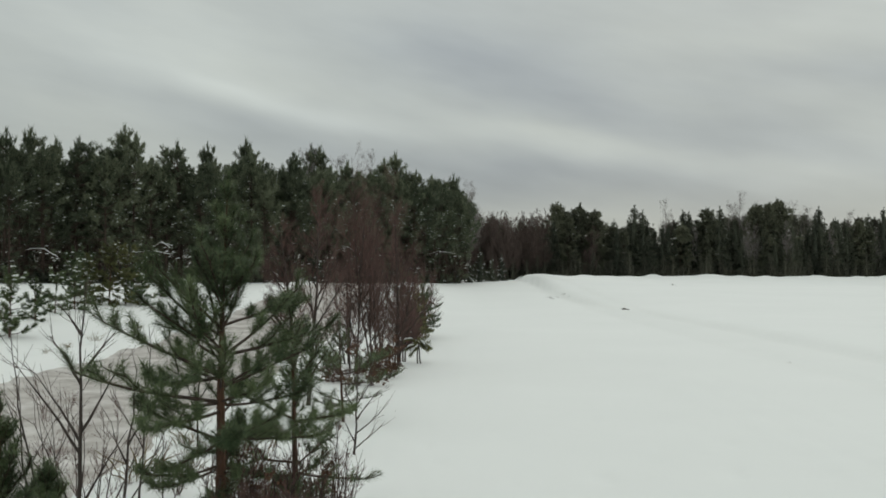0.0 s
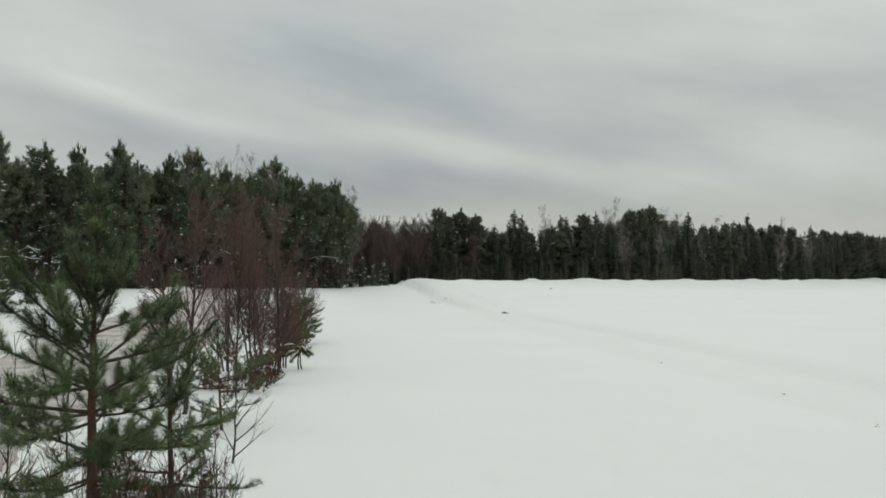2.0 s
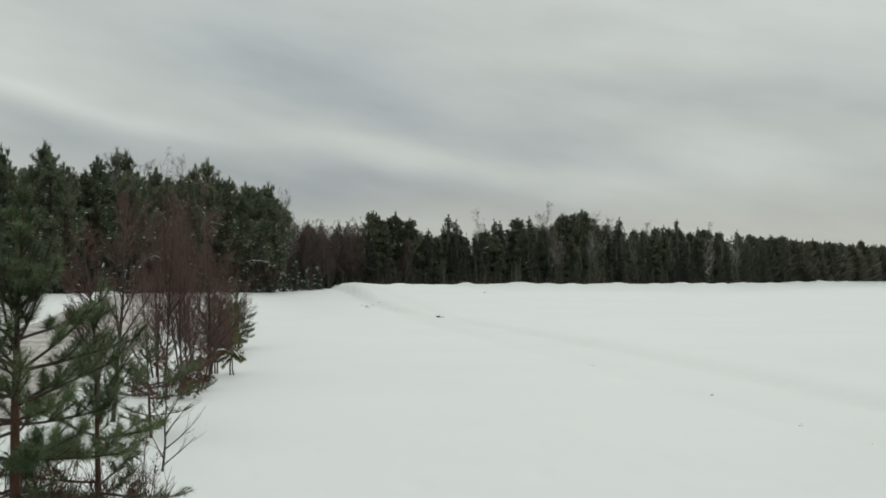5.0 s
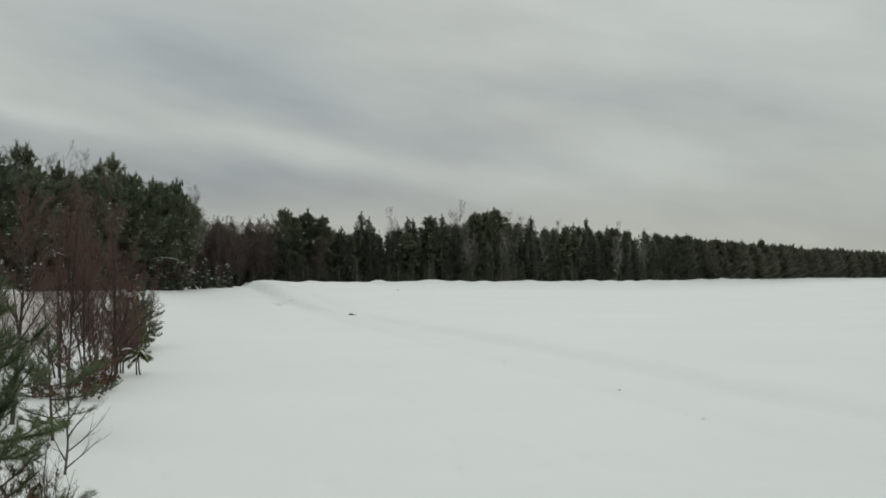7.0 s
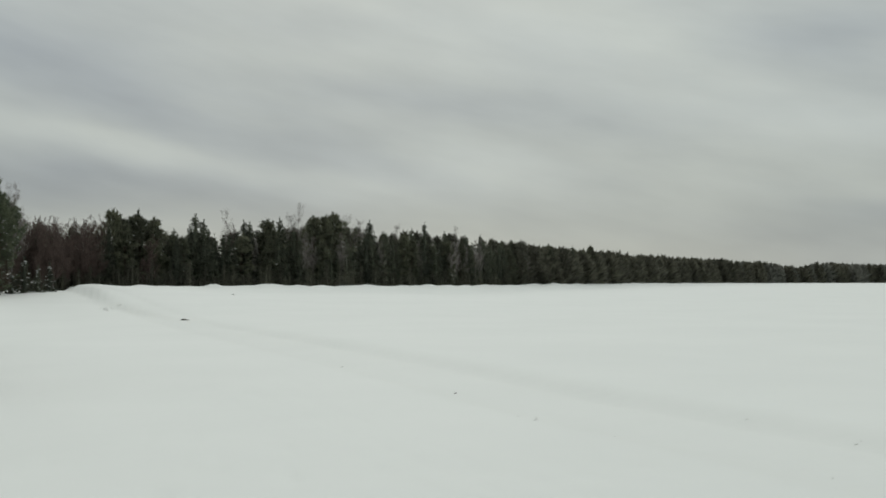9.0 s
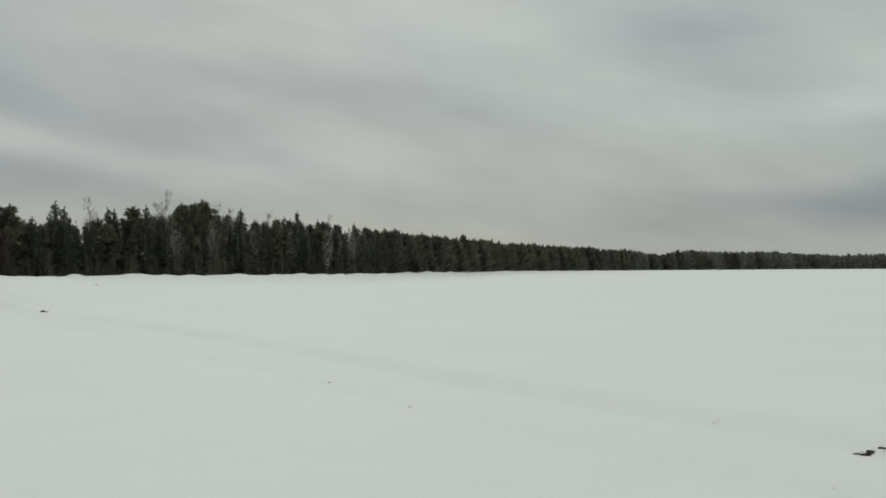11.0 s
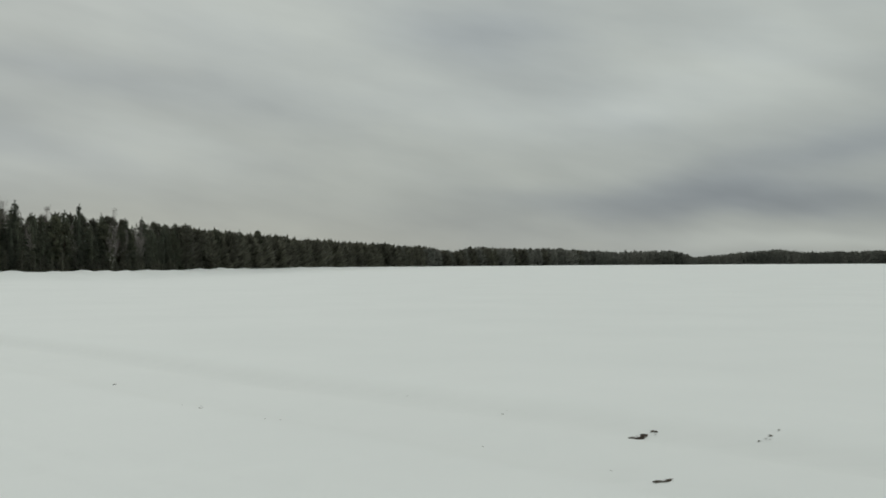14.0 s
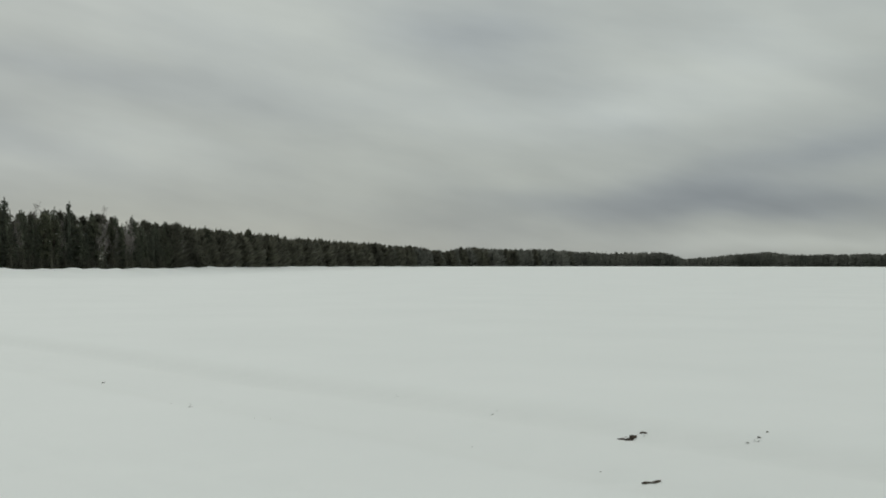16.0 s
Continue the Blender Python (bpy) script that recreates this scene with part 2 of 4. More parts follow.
# ---------------------------------------------------------------- mesh helpers
class Shape:
    """Vertices and faces gathered for one mesh."""

    def __init__(self):
        self.v, self.f = [], []

    def blade(self, root, tip, width, side):
        """A slim triangle from root to tip."""
        i = len(self.v)
        s = side * (width / 2)
        self.v += [root - s, root + s, tip]
        self.f.append((i, i + 1, i + 2))

    def spray(self, root, mid, tip, width, side):
        """A slim kite from root over mid to tip."""
        i = len(self.v)
        s = side * (width / 2)
        self.v += [root, mid - s, tip, mid + s]
        self.f.append((i, i + 1, i + 2, i + 3))

    def tube(self, pts, radii, sides=5):
        start = len(self.v)
        n = len(pts)
        for k, p in enumerate(pts):
            d = (pts[min(k + 1, n - 1)] - pts[max(k - 1, 0)])
            d = d.normalized() if d.length > 1e-9 else Vector((0, 0, 1))
            ref = Vector((1, 0, 0)) if abs(d.x) < 0.8 else Vector((0, 1, 0))
            a = d.cross(ref).normalized()
            b = d.cross(a)
            for j in range(sides):
                t = 2 * math.pi * j / sides
                self.v.append(p + (a * math.cos(t) + b * math.sin(t)) * radii[k])
        for k in range(n - 1):
            for j in range(sides):
                i0, i1 = start + k * sides + j, start + k * sides + (j + 1) % sides
                self.f.append((i0, i1, i1 + sides, i0 + sides))
        self.f.append(tuple(start + (n - 1) * sides + j for j in range(sides)))

    def lump(self, c, rx, ry, rz, rng, rough=0.25, rings=3, seg=7):
        """An uneven rounded lump, flat underneath."""
        start = len(self.v)
        for k in range(rings):
            e = math.pi / 2 * k / rings
            for j in range(seg):
                a = 2 * math.pi * j / seg
                q = 1 + rough * (rng.random() - 0.5) * 2
                self.v.append(Vector((c[0] + rx * q * math.cos(a) * math.cos(e), c[1] + ry * q * math.sin(a) * math.cos(e),
                                      c[2] + rz * q * math.sin(e))))
        self.v.append(Vector((c[0], c[1], c[2] + rz)))
        top = len(self.v) - 1
        for k in range(rings - 1):
            for j in range(seg):
                i0, i1 = start + k * seg + j, start + k * seg + (j + 1) % seg
                self.f.append((i0, i1, i1 + seg, i0 + seg))
        last = start + (rings - 1) * seg
        for j in range(seg):
            self.f.append((last + j, last + (j + 1) % seg, top))
        self.f.append(tuple(start + j for j in reversed(range(seg))))

    def add(self, other, m):
        i = len(self.v)
        self.v += [m @ p for p in other.v]
        self.f += [tuple(k + i for k in f) for f in other.f]

    def mesh(self, name, mat, smooth=False):
        me = bpy.data.meshes.new(name)
        me.from_pydata([tuple(p) for p in self.v], [], self.f)
        me.materials.append(mat)
        if smooth:
            me.shade_smooth()
        return me


def part(name, shape, mat, parent=None, label="", smooth=False):
    ob = new(name, shape.mesh(name, mat, smooth))
    ob.parent = parent
    return tagged(ob, label)


def unit(rng):
    while True:
        v = Vector((rng.uniform(-1, 1), rng.uniform(-1, 1), rng.uniform(-1, 1)))
        if 0.05 < v.length < 1:
            return v.normalized()


def step(a, b, x):
    t = min(max((x - a) / (b - a), 0.0), 1.0)
    return t * t * (3 - 2 * t)


# ---------------------------------------------------------------- lie of the land
CREST_AZ = [4.0, 10.0, 20.0, 27.0, 33.0, 38.0, 45.0, 55.0, 72.0, 100.0]
CREST_R = [150.0, 158.0, 180.0, 215.0, 300.0, 430.0, 680.0, 900.0, 1100.0, 1200.0]
CREST_EL = [-0.33, -0.33, -0.34, -0.34, -0.24, -0.18, -0.18, -0.15, -0.13, -0.13]
FOOT_AZ, FOOT_R = [-33, -25, -15, -9, -4, 0, 2], [70, 73, 80, 87, 100, 118, 133]
ROAD_LEFT, ROAD_RIGHT = -11.6, -4.9


def bank_x(y):
    """Where the old track's bank runs."""
    return float(np.interp(y, [40, 69, 94, 130], [15.6, 13.1, 11.1, 12.2]))


def ground_z(x, y):
    r = math.hypot(x, y)
    az = math.degrees(math.atan2(x, y))
    z = 1.35 * step(60, 140, y) * step(40, 10, x)
    z += 2.0 * step(-12.5, -36, x) * step(-30, 20, y)
    # the land climbs gently to the foot of the near forest
    foot = float(np.interp(az, FOOT_AZ, FOOT_R))
    if y > 0:
        z += (3.0 - foot * math.tan(radians(0.82)) - z) * step(foot * 0.42, foot * 0.98, r) * step(3.0, -1.5, az)
    # low banks thrown up along the road, and the road's bed between them
    along = 0.75 + 0.5 * noise.noise((x * 0.1, y * 0.22, 3.0))
    z += 0.38 * along * math.exp(-((x - ROAD_LEFT + 0.9) / 0.8) ** 2) * step(130, 90, y)
    z += 0.22 * along * math.exp(-((x - ROAD_RIGHT - 0.9) / 0.7) ** 2) * step(130, 90, y)
    z -= 0.08 * step(ROAD_LEFT - 0.4, ROAD_LEFT + 0.3, x) * step(ROAD_RIGHT + 0.4, ROAD_RIGHT - 0.3, x) * step(130, 90, y)
    z += (0.24 * step(13.9, 15.3, x) * step(75, 40, y) + 0.85 * step(60, 125, y) * step(bank_x(y) - 0.7, bank_x(y) + 0.7, x)) * step(-15, 0, y) * step(90, 40, x)
    # the field's raised far edge
    if az > 3.4:
        rc = float(np.interp(az, CREST_AZ, CREST_R))
        zc = 3.0 + rc * math.tan(radians(float(np.interp(az, CREST_AZ, CREST_EL))))
        zc += (0.36 * noise.noise((x * 0.10, y * 0.10, 0.0)) + 0.62 * max(0.0, noise.noise((x * 0.30, y * 0.30, 7.0))) - 0.14) * step(900, 350, rc)
        up = step(rc * 0.80, rc, r) * step(4.1, 5.7, az)
        z += (zc - z) * up * up - 0.8 * step(rc * 1.004, rc * 1.03, r) * step(4.1, 5.7, az)
    # drifts, and the shallow old furrow across the field
    z += 0.05 * noise.noise((x * 0.12, y * 0.12, 1.0)) * step(130, 35, r) + 0.02 * noise.noise((x * 0.4, y * 0.3, 2.0)) * step(45, 15, r)
    z += 0.012 * noise.noise((x * 1.7, y * 1.1, 4.0)) * step(24, 10, r)
    # trodden dents close by
    if r < 26:
        z -= 0.16 * max(0.0, noise.noise((x * 1.5, y * 1.1, 11.0)) - 0.30) * step(26, 14, r)
    # low lumpy ridges left by wheels in the near field
    if 4 < x < 10 and r < 34:
        for k, ridge in enumerate((6.1, 6.9, 7.8)):
            lump = 0.55 + 0.9 * noise.noise((k * 3.0, y * 0.9, 13.0))
            z += 0.05 * lump * math.exp(-((x - ridge - 0.3 * noise.noise((k, y * 0.15, 15.0))) / 0.2) ** 2) * step(-8, 2, y) * step(34, 22, r)
    # an old wheel track, snowed over
    bend = 0.5 * noise.noise((0.0, y * 0.04, 9.0))
    for lane in (11.5, 14.3):
        z -= 0.13 * math.exp(-((x - lane - 0.4 * bend) / 0.45) ** 2) * step(-15, 0, y) * step(150, 120, y) * (0.7 + 0.6 * noise.noise((lane, y * 0.3, 5.0)))
    return z


def build_ground():
    azs = [-62 + 0.36 * i for i in range(int(150 / 0.36) + 1)]
    a = azs[-1]
    while a + 8 < 298:
        a += 8
        azs.append(a)
    radii = [0.0]
    r = 1.5
    while r < 4200:
        radii.append(r)
        r *= 1.011 if 128 < r < 320 else 1.026 if r < 1500 else 1.12
    sh = Shape()
    n = len(azs)
    sh.v.append(Vector((0, 0, ground_z(0, 0.01))))
    for r in radii[1:]:
        for az in azs:
            x, y = r * math.sin(radians(az)), r * math.cos(radians(az))
            sh.v.append(Vector((x, y, ground_z(x, y))))
    for j in range(n):
        sh.f.append((0, 1 + (j + 1) % n, 1 + j))
    for k in range(len(radii) - 2):
        for j in range(n):
            i0, i1 = 1 + k * n + j, 1 + k * n + (j + 1) % n
            sh.f.append((i0, i1, i1 + n, i0 + n))
    tagged(part("ground", sh, M_SNOW, smooth=True), "open snow-covered field with low drifts", "ground", kind="structure")


def build_road():
    sh = Shape()
    nx, ny = 22, 170
    for j in range(ny + 1):
        y = -15 + 120 * j / ny
        for i in range(nx + 1):
            u = i / nx
            wob = (0.3 if u < 0.5 else 0.75) * noise.noise((0 if u < 0.5 else 5, y * 0.3, 2.0)) + 0.2 * noise.noise((u, y * 1.1, 6.0))
            x = ROAD_LEFT + (ROAD_RIGHT - ROAD_LEFT) * u + wob * abs(2 * u - 1)
            rut = -0.035 * (math.exp(-((u - 0.3) / 0.06) ** 2) + math.exp(-((u - 0.68) / 0.06) ** 2))
            edge = -0.10 * (step(0.06, 0.0, u) + step(0.94, 1.0, u))
            sh.v.append(Vector((x, y, ground_z(x, y) + 0.06 + rut + edge + 0.02 * noise.noise((x * 1.5, y * 0.8, 5.0)))))
    for j in range(ny):
        for i in range(nx):
            a = j * (nx + 1) + i
            sh.f.append((a, a + 1, a + nx + 2, a + nx + 1))
    tagged(part("road", sh, M_ROAD, smooth=True), "snowy road with packed dirty grey-brown surface", "road", kind="structure")


build_ground()
build_road()


def stand(x, y, height=1.0, turn=0.0, sink=0.05, wide=None):
    """The pose of something rooted at x, y, scaled by height (and wide across)."""
    w = height if wide is None else wide
    return Matrix.Translation((x, y, ground_z(x, y) - sink)) @ Matrix.Rotation(turn, 4, "Z") @ Matrix.Diagonal((w, w, height, 1))


# ---------------------------------------------------------------- trees
def thing(name, label, category, group=""):
    return tagged(new(name), label, category, group)


def bough(rng, base, direction, length, lift, n=4):
    """Points of a branch that curves upwards (or down, for a negative lift)."""
    pts, d, p = [base], direction.normalized(), base
    for _ in range(n):
        d = (d + Vector((rng.uniform(-.1, .1), rng.uniform(-.1, .1), lift / n + rng.uniform(-.05, .05)))).normalized()
        p = p + d * (length / n)
        pts.append(p)
    return pts


def along(pts, t):
    s = t * (len(pts) - 1)
    i = min(int(s), len(pts) - 2)
    return pts[i].lerp(pts[i + 1], s - i), (pts[i + 1] - pts[i]).normalized()


def forest_pine(rng, H, crown_from=0.05, spread=0.19, tufts=6.0, blades=7, size=0.36, snow=0.2, gap=0.036, alive=0.30, peak=1.8):
    """Trunk, boughs, needles and snow of a grown pine, as shapes."""
    trunk, limbs, needles, caps = Shape(), Shape(), Shape(), Shape()
    lean = Vector((rng.uniform(-.03, .03), rng.uniform(-.03, .03), 0))
    pts = [Vector((0, 0, -0.2))] + [Vector((0, 0, H * k / 7)) + lean * (H * k / 7) * (k / 7) for k in range(1, 8)]
    trunk.tube(pts, [max(0.011 * H * (1 - 0.93 * k / 7), 0.015) for k in range(8)], 6)
    z = H * crown_from
    lop, lop_a = rng.uniform(0.1, 0.4), rng.uniform(0, 6.28)
    while z < H * 0.97:
        t = (z / H - crown_from) / (1 - crown_from)
        shape = (0.6 + 0.8 * t) if t < 0.5 else (1 - ((t - 0.5) / 0.5) ** peak * 0.87)
        part_full = rng.uniform(0.52, 1.2)
        for _ in range(rng.choice((3, 4, 4, 5))):
            a = rng.uniform(0, 2 * math.pi)
            L = H * spread * shape * part_full * rng.uniform(0.6, 1.1) * (1 + lop * math.cos(a - lop_a))
            tilt = -0.15 + 1.05 * max(0.0, t - 0.25) + rng.uniform(-.15, .2)
            d = Vector((math.cos(a) * math.cos(tilt), math.sin(a) * math.cos(tilt), math.sin(tilt)))
            p0 = along(pts, max(0.02, z / H))[0]
            b = bough(rng, p0, d, L, 0.45)
            limbs.tube(b, [0.02 + 0.012 * L, 0.016 + 0.01 * L, 0.014, 0.01, 0.006], 3)
            live = t > alive + rng.uniform(-.08, .08)
            if not live:
                for _ in range(int(L * tufts * 1.1)):
                    q, w = along(b, rng.uniform(0.1, 1.0))
                    dd = (w + unit(rng) * 0.9 + Vector((0, 0, -0.25))).normalized()
                    ln = size * rng.uniform(0.9, 2.2)
                    limbs.spray(q, q + dd * ln * 0.5, q + dd * ln, 0.045 * size / 0.36, dd.cross(unit(rng)).normalized())
                if rng.random() < 0.85:
                    continue
            for _ in range(max(3, int(L * tufts))):
                u = rng.uniform(0.25, 1.0) ** 0.6
                q, w = along(b, u)
                q = q + unit(rng) * (0.12 + 0.12 * L * u) * rng.random()
                out = (w * 0.7 + Vector((0, 0, 0.8)) + unit(rng) * 0.45).normalized()
                for _ in range(blades):
                    dd = (out + unit(rng) * 0.95).normalized()
                    ln = size * rng.uniform(0.6, 1.15)
                    c = q + unit(rng) * size * 0.35
                    needles.spray(c, c + dd * ln * 0.55, c + dd * ln, size * 0.16, dd.cross(unit(rng)).normalized())
                if snow and rng.random() < snow * (0.06 + 0.26 * (t < 0.7)):
                    s = rng.choice((0.05, 0.06, 0.07, 0.10, 0.16)) * (size / 0.34)
                    caps.lump(q + Vector((0, 0, 0.06)), s * 1.3, s * rng.uniform(.5, 1.3), s * 0.55, rng, 0.4, 2, 5)
        z += H * gap * rng.uniform(0.8, 1.2) * (1.0 if t < 0.65 else 0.5)
    # upright candles at the top
    for k in range(16):
        q = along(pts, 0.985 if k < 3 else rng.uniform(0.86, 0.97))[0] + Vector((rng.uniform(-1, 1), rng.uniform(-1, 1), 0)) * (0.0 if k < 3 else 0.055 * H)
        q.z += 0.22 * k if k < 3 else 0
        if k > 2:
            q.z += rng.uniform(-.2, .5)
        for _ in range(8 if k < 3 else 12):
            dd = (Vector((0, 0, 2.0)) + unit(rng) * 0.7).normalized()
            needles.spray(q, q + dd * 0.35, q + dd * rng.uniform(.5, 1.0), 0.08, dd.cross(unit(rng)).normalized())
    return trunk, limbs, needles, caps


def forest_spruce(rng, H, spread=0.16, size=0.5, snow=0.0, rows=24, blades=5, full=1.0):
    trunk, limbs, needles, caps = Shape(), Shape(), Shape(), Shape()
    pts = [Vector((0, 0, -0.2)), Vector((0, 0, H * 0.5)), Vector((0, 0, H))]
    trunk.tube(pts, [0.011 * H, 0.006 * H, 0.01], 5)
    core = [0.05, 0.2, 0.4, 0.6, 0.8, 0.9, 0.98]
    needles.tube([Vector((rng.uniform(-.05, .05) * H * .1, rng.uniform(-.05, .05) * H * .1, H * c)) for c in core], [H * spread * 0.34 * (1 - c) ** full + 0.02 for c in core], 7)
    for k in range(rows):
        t = k / rows
        z = H * (0.05 + 0.94 * t)
        for _ in range(9):
            a = rng.uniform(0, 2 * math.pi)
            L = H * spread * (1 - t) ** full * rng.uniform(0.7, 1.1) + 0.2
            d = Vector((math.cos(a), math.sin(a), 0.15 - 0.45 * (1 - t) + rng.uniform(-.1, .1)))
            b = bough(rng, Vector((0, 0, z)), d, L, 0.15, 3)
            limbs.tube(b, [0.02, 0.015, 0.01, 0.005], 3)
            for _ in range(max(2, int(L * 3.2))):
                q, w = along(b, rng.uniform(0.15, 1.0))
                for _ in range(blades):
                    dd = (w * 0.8 + Vector((0, 0, -0.45)) + unit(rng) * 0.65).normalized()
                    ln = size * rng.uniform(0.5, 1.1) * (0.6 + 0.4 * (1 - t))
                    needles.spray(q, q + dd * ln * .5, q + dd * ln, size * 0.3 * (0.5 + 0.5 * (1 - t)), dd.cross(unit(rng)).normalized())
                if snow and rng.random() < snow:
                    s = rng.uniform(0.1, 0.25)
                    caps.lump(q + Vector((0, 0, 0.05)), s, s * .8, s * 0.4, rng, 0.3, 2, 5)
    for _ in range(6):
        dd = (Vector((0, 0, 1.6)) + unit(rng) * 0.5).normalized()
        q = Vector((0, 0, H * 0.97))
        needles.spray(q, q + dd * 0.4, q + dd * 0.8, 0.1, dd.cross(unit(rng)).normalized())
    return trunk, limbs, needles, caps


def bare_tree(rng, H, stems=1, trunk_r=0.05, spread=0.5, start=0.2, levels=2, count=14, twig=0.004, up=0.9, sway=0.12, splay=0.25, leaf=0.0, taper=0.75, lean_by=0.08, fine=0.0, below=0.55):
    """A leafless tree or sapling: its stems, branchwork, twigs and any withered leaves, as shapes."""
    trunks, wood, twigs, leaves = [], Shape(), Shape(), Shape()

    def grow(pts, r, level, length):
        last = fine > 0 and level == levels - 1
        n = count if level == 0 else max(3, int(count * below * (fine if last else 1.0)))
        for k in range(n):
            u = rng.uniform(start if level == 0 else 0.15, 0.99)
            q, w = along(pts, u)
            side = unit(rng)
            side = (side - w * side.dot(w)).normalized()
            d = (w * up + side * rng.uniform(0.45, 0.9)).normalized()
            L = length * (1.05 - u * taper) * rng.uniform(0.6, 1.1) * (max(spread, 0.6) if fine and level else spread)
            if L < 0.05:
                continue
            if last:
                mid = q + d * L * 0.5
                tip = mid + (d + Vector((0, 0, 0.35)) + unit(rng) * 0.2).normalized() * L * 0.5
                twigs.spray(q, mid, tip, twig * 2, d.cross(unit(rng)).normalized())
                continue
            b = bough(rng, q, d, L, 0.35, 3)
            rr = max(twig, r * (1 - 0.8 * u) * 0.5)
            (wood if rr > 0.009 else twigs).tube(b, [rr, rr * .8, rr * .6, max(twig * .6, rr * .3)], 4 if rr > 0.009 else 3)
            if leaf and level == levels - 1:
                for _ in range(3):
                    c, w2 = along(b, rng.uniform(0.3, 1.0))
                    dd = (w2 + unit(rng)).normalized()
                    leaves.spray(c, c + dd * leaf * .5, c + dd * leaf, leaf * .5, dd.cross(unit(rng)).normalized())
            if level + 1 < levels:
                grow(b, rr, level + 1, L)
    for s in range(stems):
        a = rng.uniform(0, 6.283)
        lean = Vector((math.cos(a), math.sin(a), 0)) * rng.uniform(0.05, splay) if stems > 1 else Vector((math.cos(a), math.sin(a), 0)) * rng.uniform(0, lean_by)
        h = H * (1.0 if s == 0 else rng.uniform(0.6, 0.95))
        p, d, pts = Vector((math.cos(a), math.sin(a), 0)) * (0.12 if stems > 1 else 0), (Vector((0, 0, 1)) + lean).normalized(), []
        p = p + Vector((0, 0, -0.15))
        for k in range(8):
            pts.append(p)
            d = (d + Vector((rng.uniform(-sway, sway), rng.uniform(-sway, sway), 0.10))).normalized()
            p = p + d * (h + 0.15) / 7
        one = Shape()
        one.tube(pts, [trunk_r * (1 - 0.88 * k / 7) for k in range(8)], 6)
        trunks.append(one)
        grow(pts, trunk_r, 0, h)
    return trunks, wood, twigs, leaves


def stuff(ob):
    return tagged(ob, kind="stuff")


def conifer(name, shapes, label, needle_mat, bark_mat, group):
    trunk, limbs, needles, caps = shapes
    root = thing(name, label, "tree", group)
    part("trunk", trunk, bark_mat, root)
    stuff(part("branchwork", limbs, M_BARK_DARK, root))
    stuff(part("crown", needles, needle_mat, root))
    if caps.v:
        stuff(part("snow_cover", caps, M_CAP, root, "small clumps of snow on the boughs", True))
    return root


def leafless(name, shapes, label, twig_mat, bark_mat, group, category="tree"):
    trunks, wood, twigs, leaves = shapes
    root = thing(name, label, category, group)
    for one in trunks:
        part("trunk" if len(trunks) == 1 else "stem", one, bark_mat, root)
    if wood.v:
        stuff(part("branchwork", wood, bark_mat, root))
    if twigs.v:
        stuff(part("twig_crown", twigs, twig_mat, root))
    if leaves.v:
        stuff(part("foliage", leaves, M_LEAF, root, "withered brown leaves"))
    return root


class Planter:
    """Sets out copies of a few grown trees."""

    def __init__(self, roots):
        self.roots, self.used = roots, set()

    def put(self, i, m):
        i %= len(self.roots)
        if i in self.used:
            return copy_thing(self.roots[i], m)
        self.used.add(i)
        self.roots[i].matrix_basis = m
        return self.roots[i]


rng = random.Random(11)
EDGE_PINES = "pines at the forest edge"
edge_pines = Planter([conifer("pine_tree", forest_pine(random.Random(100 + k), 12.0, crown_from=0.03 + 0.02 * (k % 3), spread=0.21 + 0.03 * (k % 3), alive=0.27 + 0.05 * (k % 4), tufts=4.2, blades=21, size=0.35, gap=0.046, snow=1.2 if k % 3 == 0 else 0.7, peak=1.9),
                              "tall dark green pine with snow flecks at the forest edge", M_PINE, M_BARK_DARK, EDGE_PINES) for k in range(6)])


def polar(az, r):
    return r * math.sin(radians(az)), r * math.cos(radians(az))


# the tallest pines of the near forest: azimuth, distance, elevation of the top
LEADERS = [(-24.6, 76, 7.2), (-22.7, 77, 7.3), (-21.0, 78, 7.0), (-18.6, 79, 6.9), (-17.0, 80, 7.0), (-15.4, 82, 8.1), (-14.0, 83, 7.1),
           (-11.3, 86, 6.4), (-9.05, 89, 7.55), (-8.1, 92, 6.2), (-6.8, 94, 5.8), (-4.9, 99, 5.9), (-3.6, 104, 6.3), (-2.1, 110, 5.6),
           (-0.5, 116, 4.8), (0.2, 120, 5.0), (0.7, 123, 4.85), (1.0, 127, 4.9), (1.3, 130, 4.5)]
for az, r, el in LEADERS:
    x, y = polar(az, r)
    h = 3.0 + r * math.tan(radians(el)) - ground_z(x, y)
    edge_pines.put(rng.randrange(6), stand(x, y, h / 12.2, rng.uniform(0, 6.28), wide=h / 12.0 * rng.uniform(0.85, 1.0)))
# the rest of the stand, row behind row
for row in range(6):
    az = -33.0
    while az < 1.35 - 0.12 * row:
        base = float(np.interp(az, FOOT_AZ, FOOT_R))
        r = base + 4.0 * row + rng.uniform(-1.5, 1.5) + (1.0 if row == 0 else 0)
        x, y = polar(az, r)
        top = float(np.interp(az, [-33, -25, -18, -9, -4, 0, 2], [6.8, 6.8, 6.6, 6.2, 5.9, 5.3, 4.6]))
        h = (3.0 + r * math.tan(radians(top)) - ground_z(x, y)) * rng.uniform(0.9, 1.09)
        edge_pines.put(rng.randrange(6), stand(x, y, h / 12.0, rng.uniform(0, 6.28), wide=h / 12.0 * rng.uniform(0.8, 1.05)))
        az += math.degrees(rng.uniform(1.9, 3.2) * (1.0 if az < -6 else 0.62) / r)


# ---------------------------------------------------------------- far forest
FAR = "trees of the far forest edge"
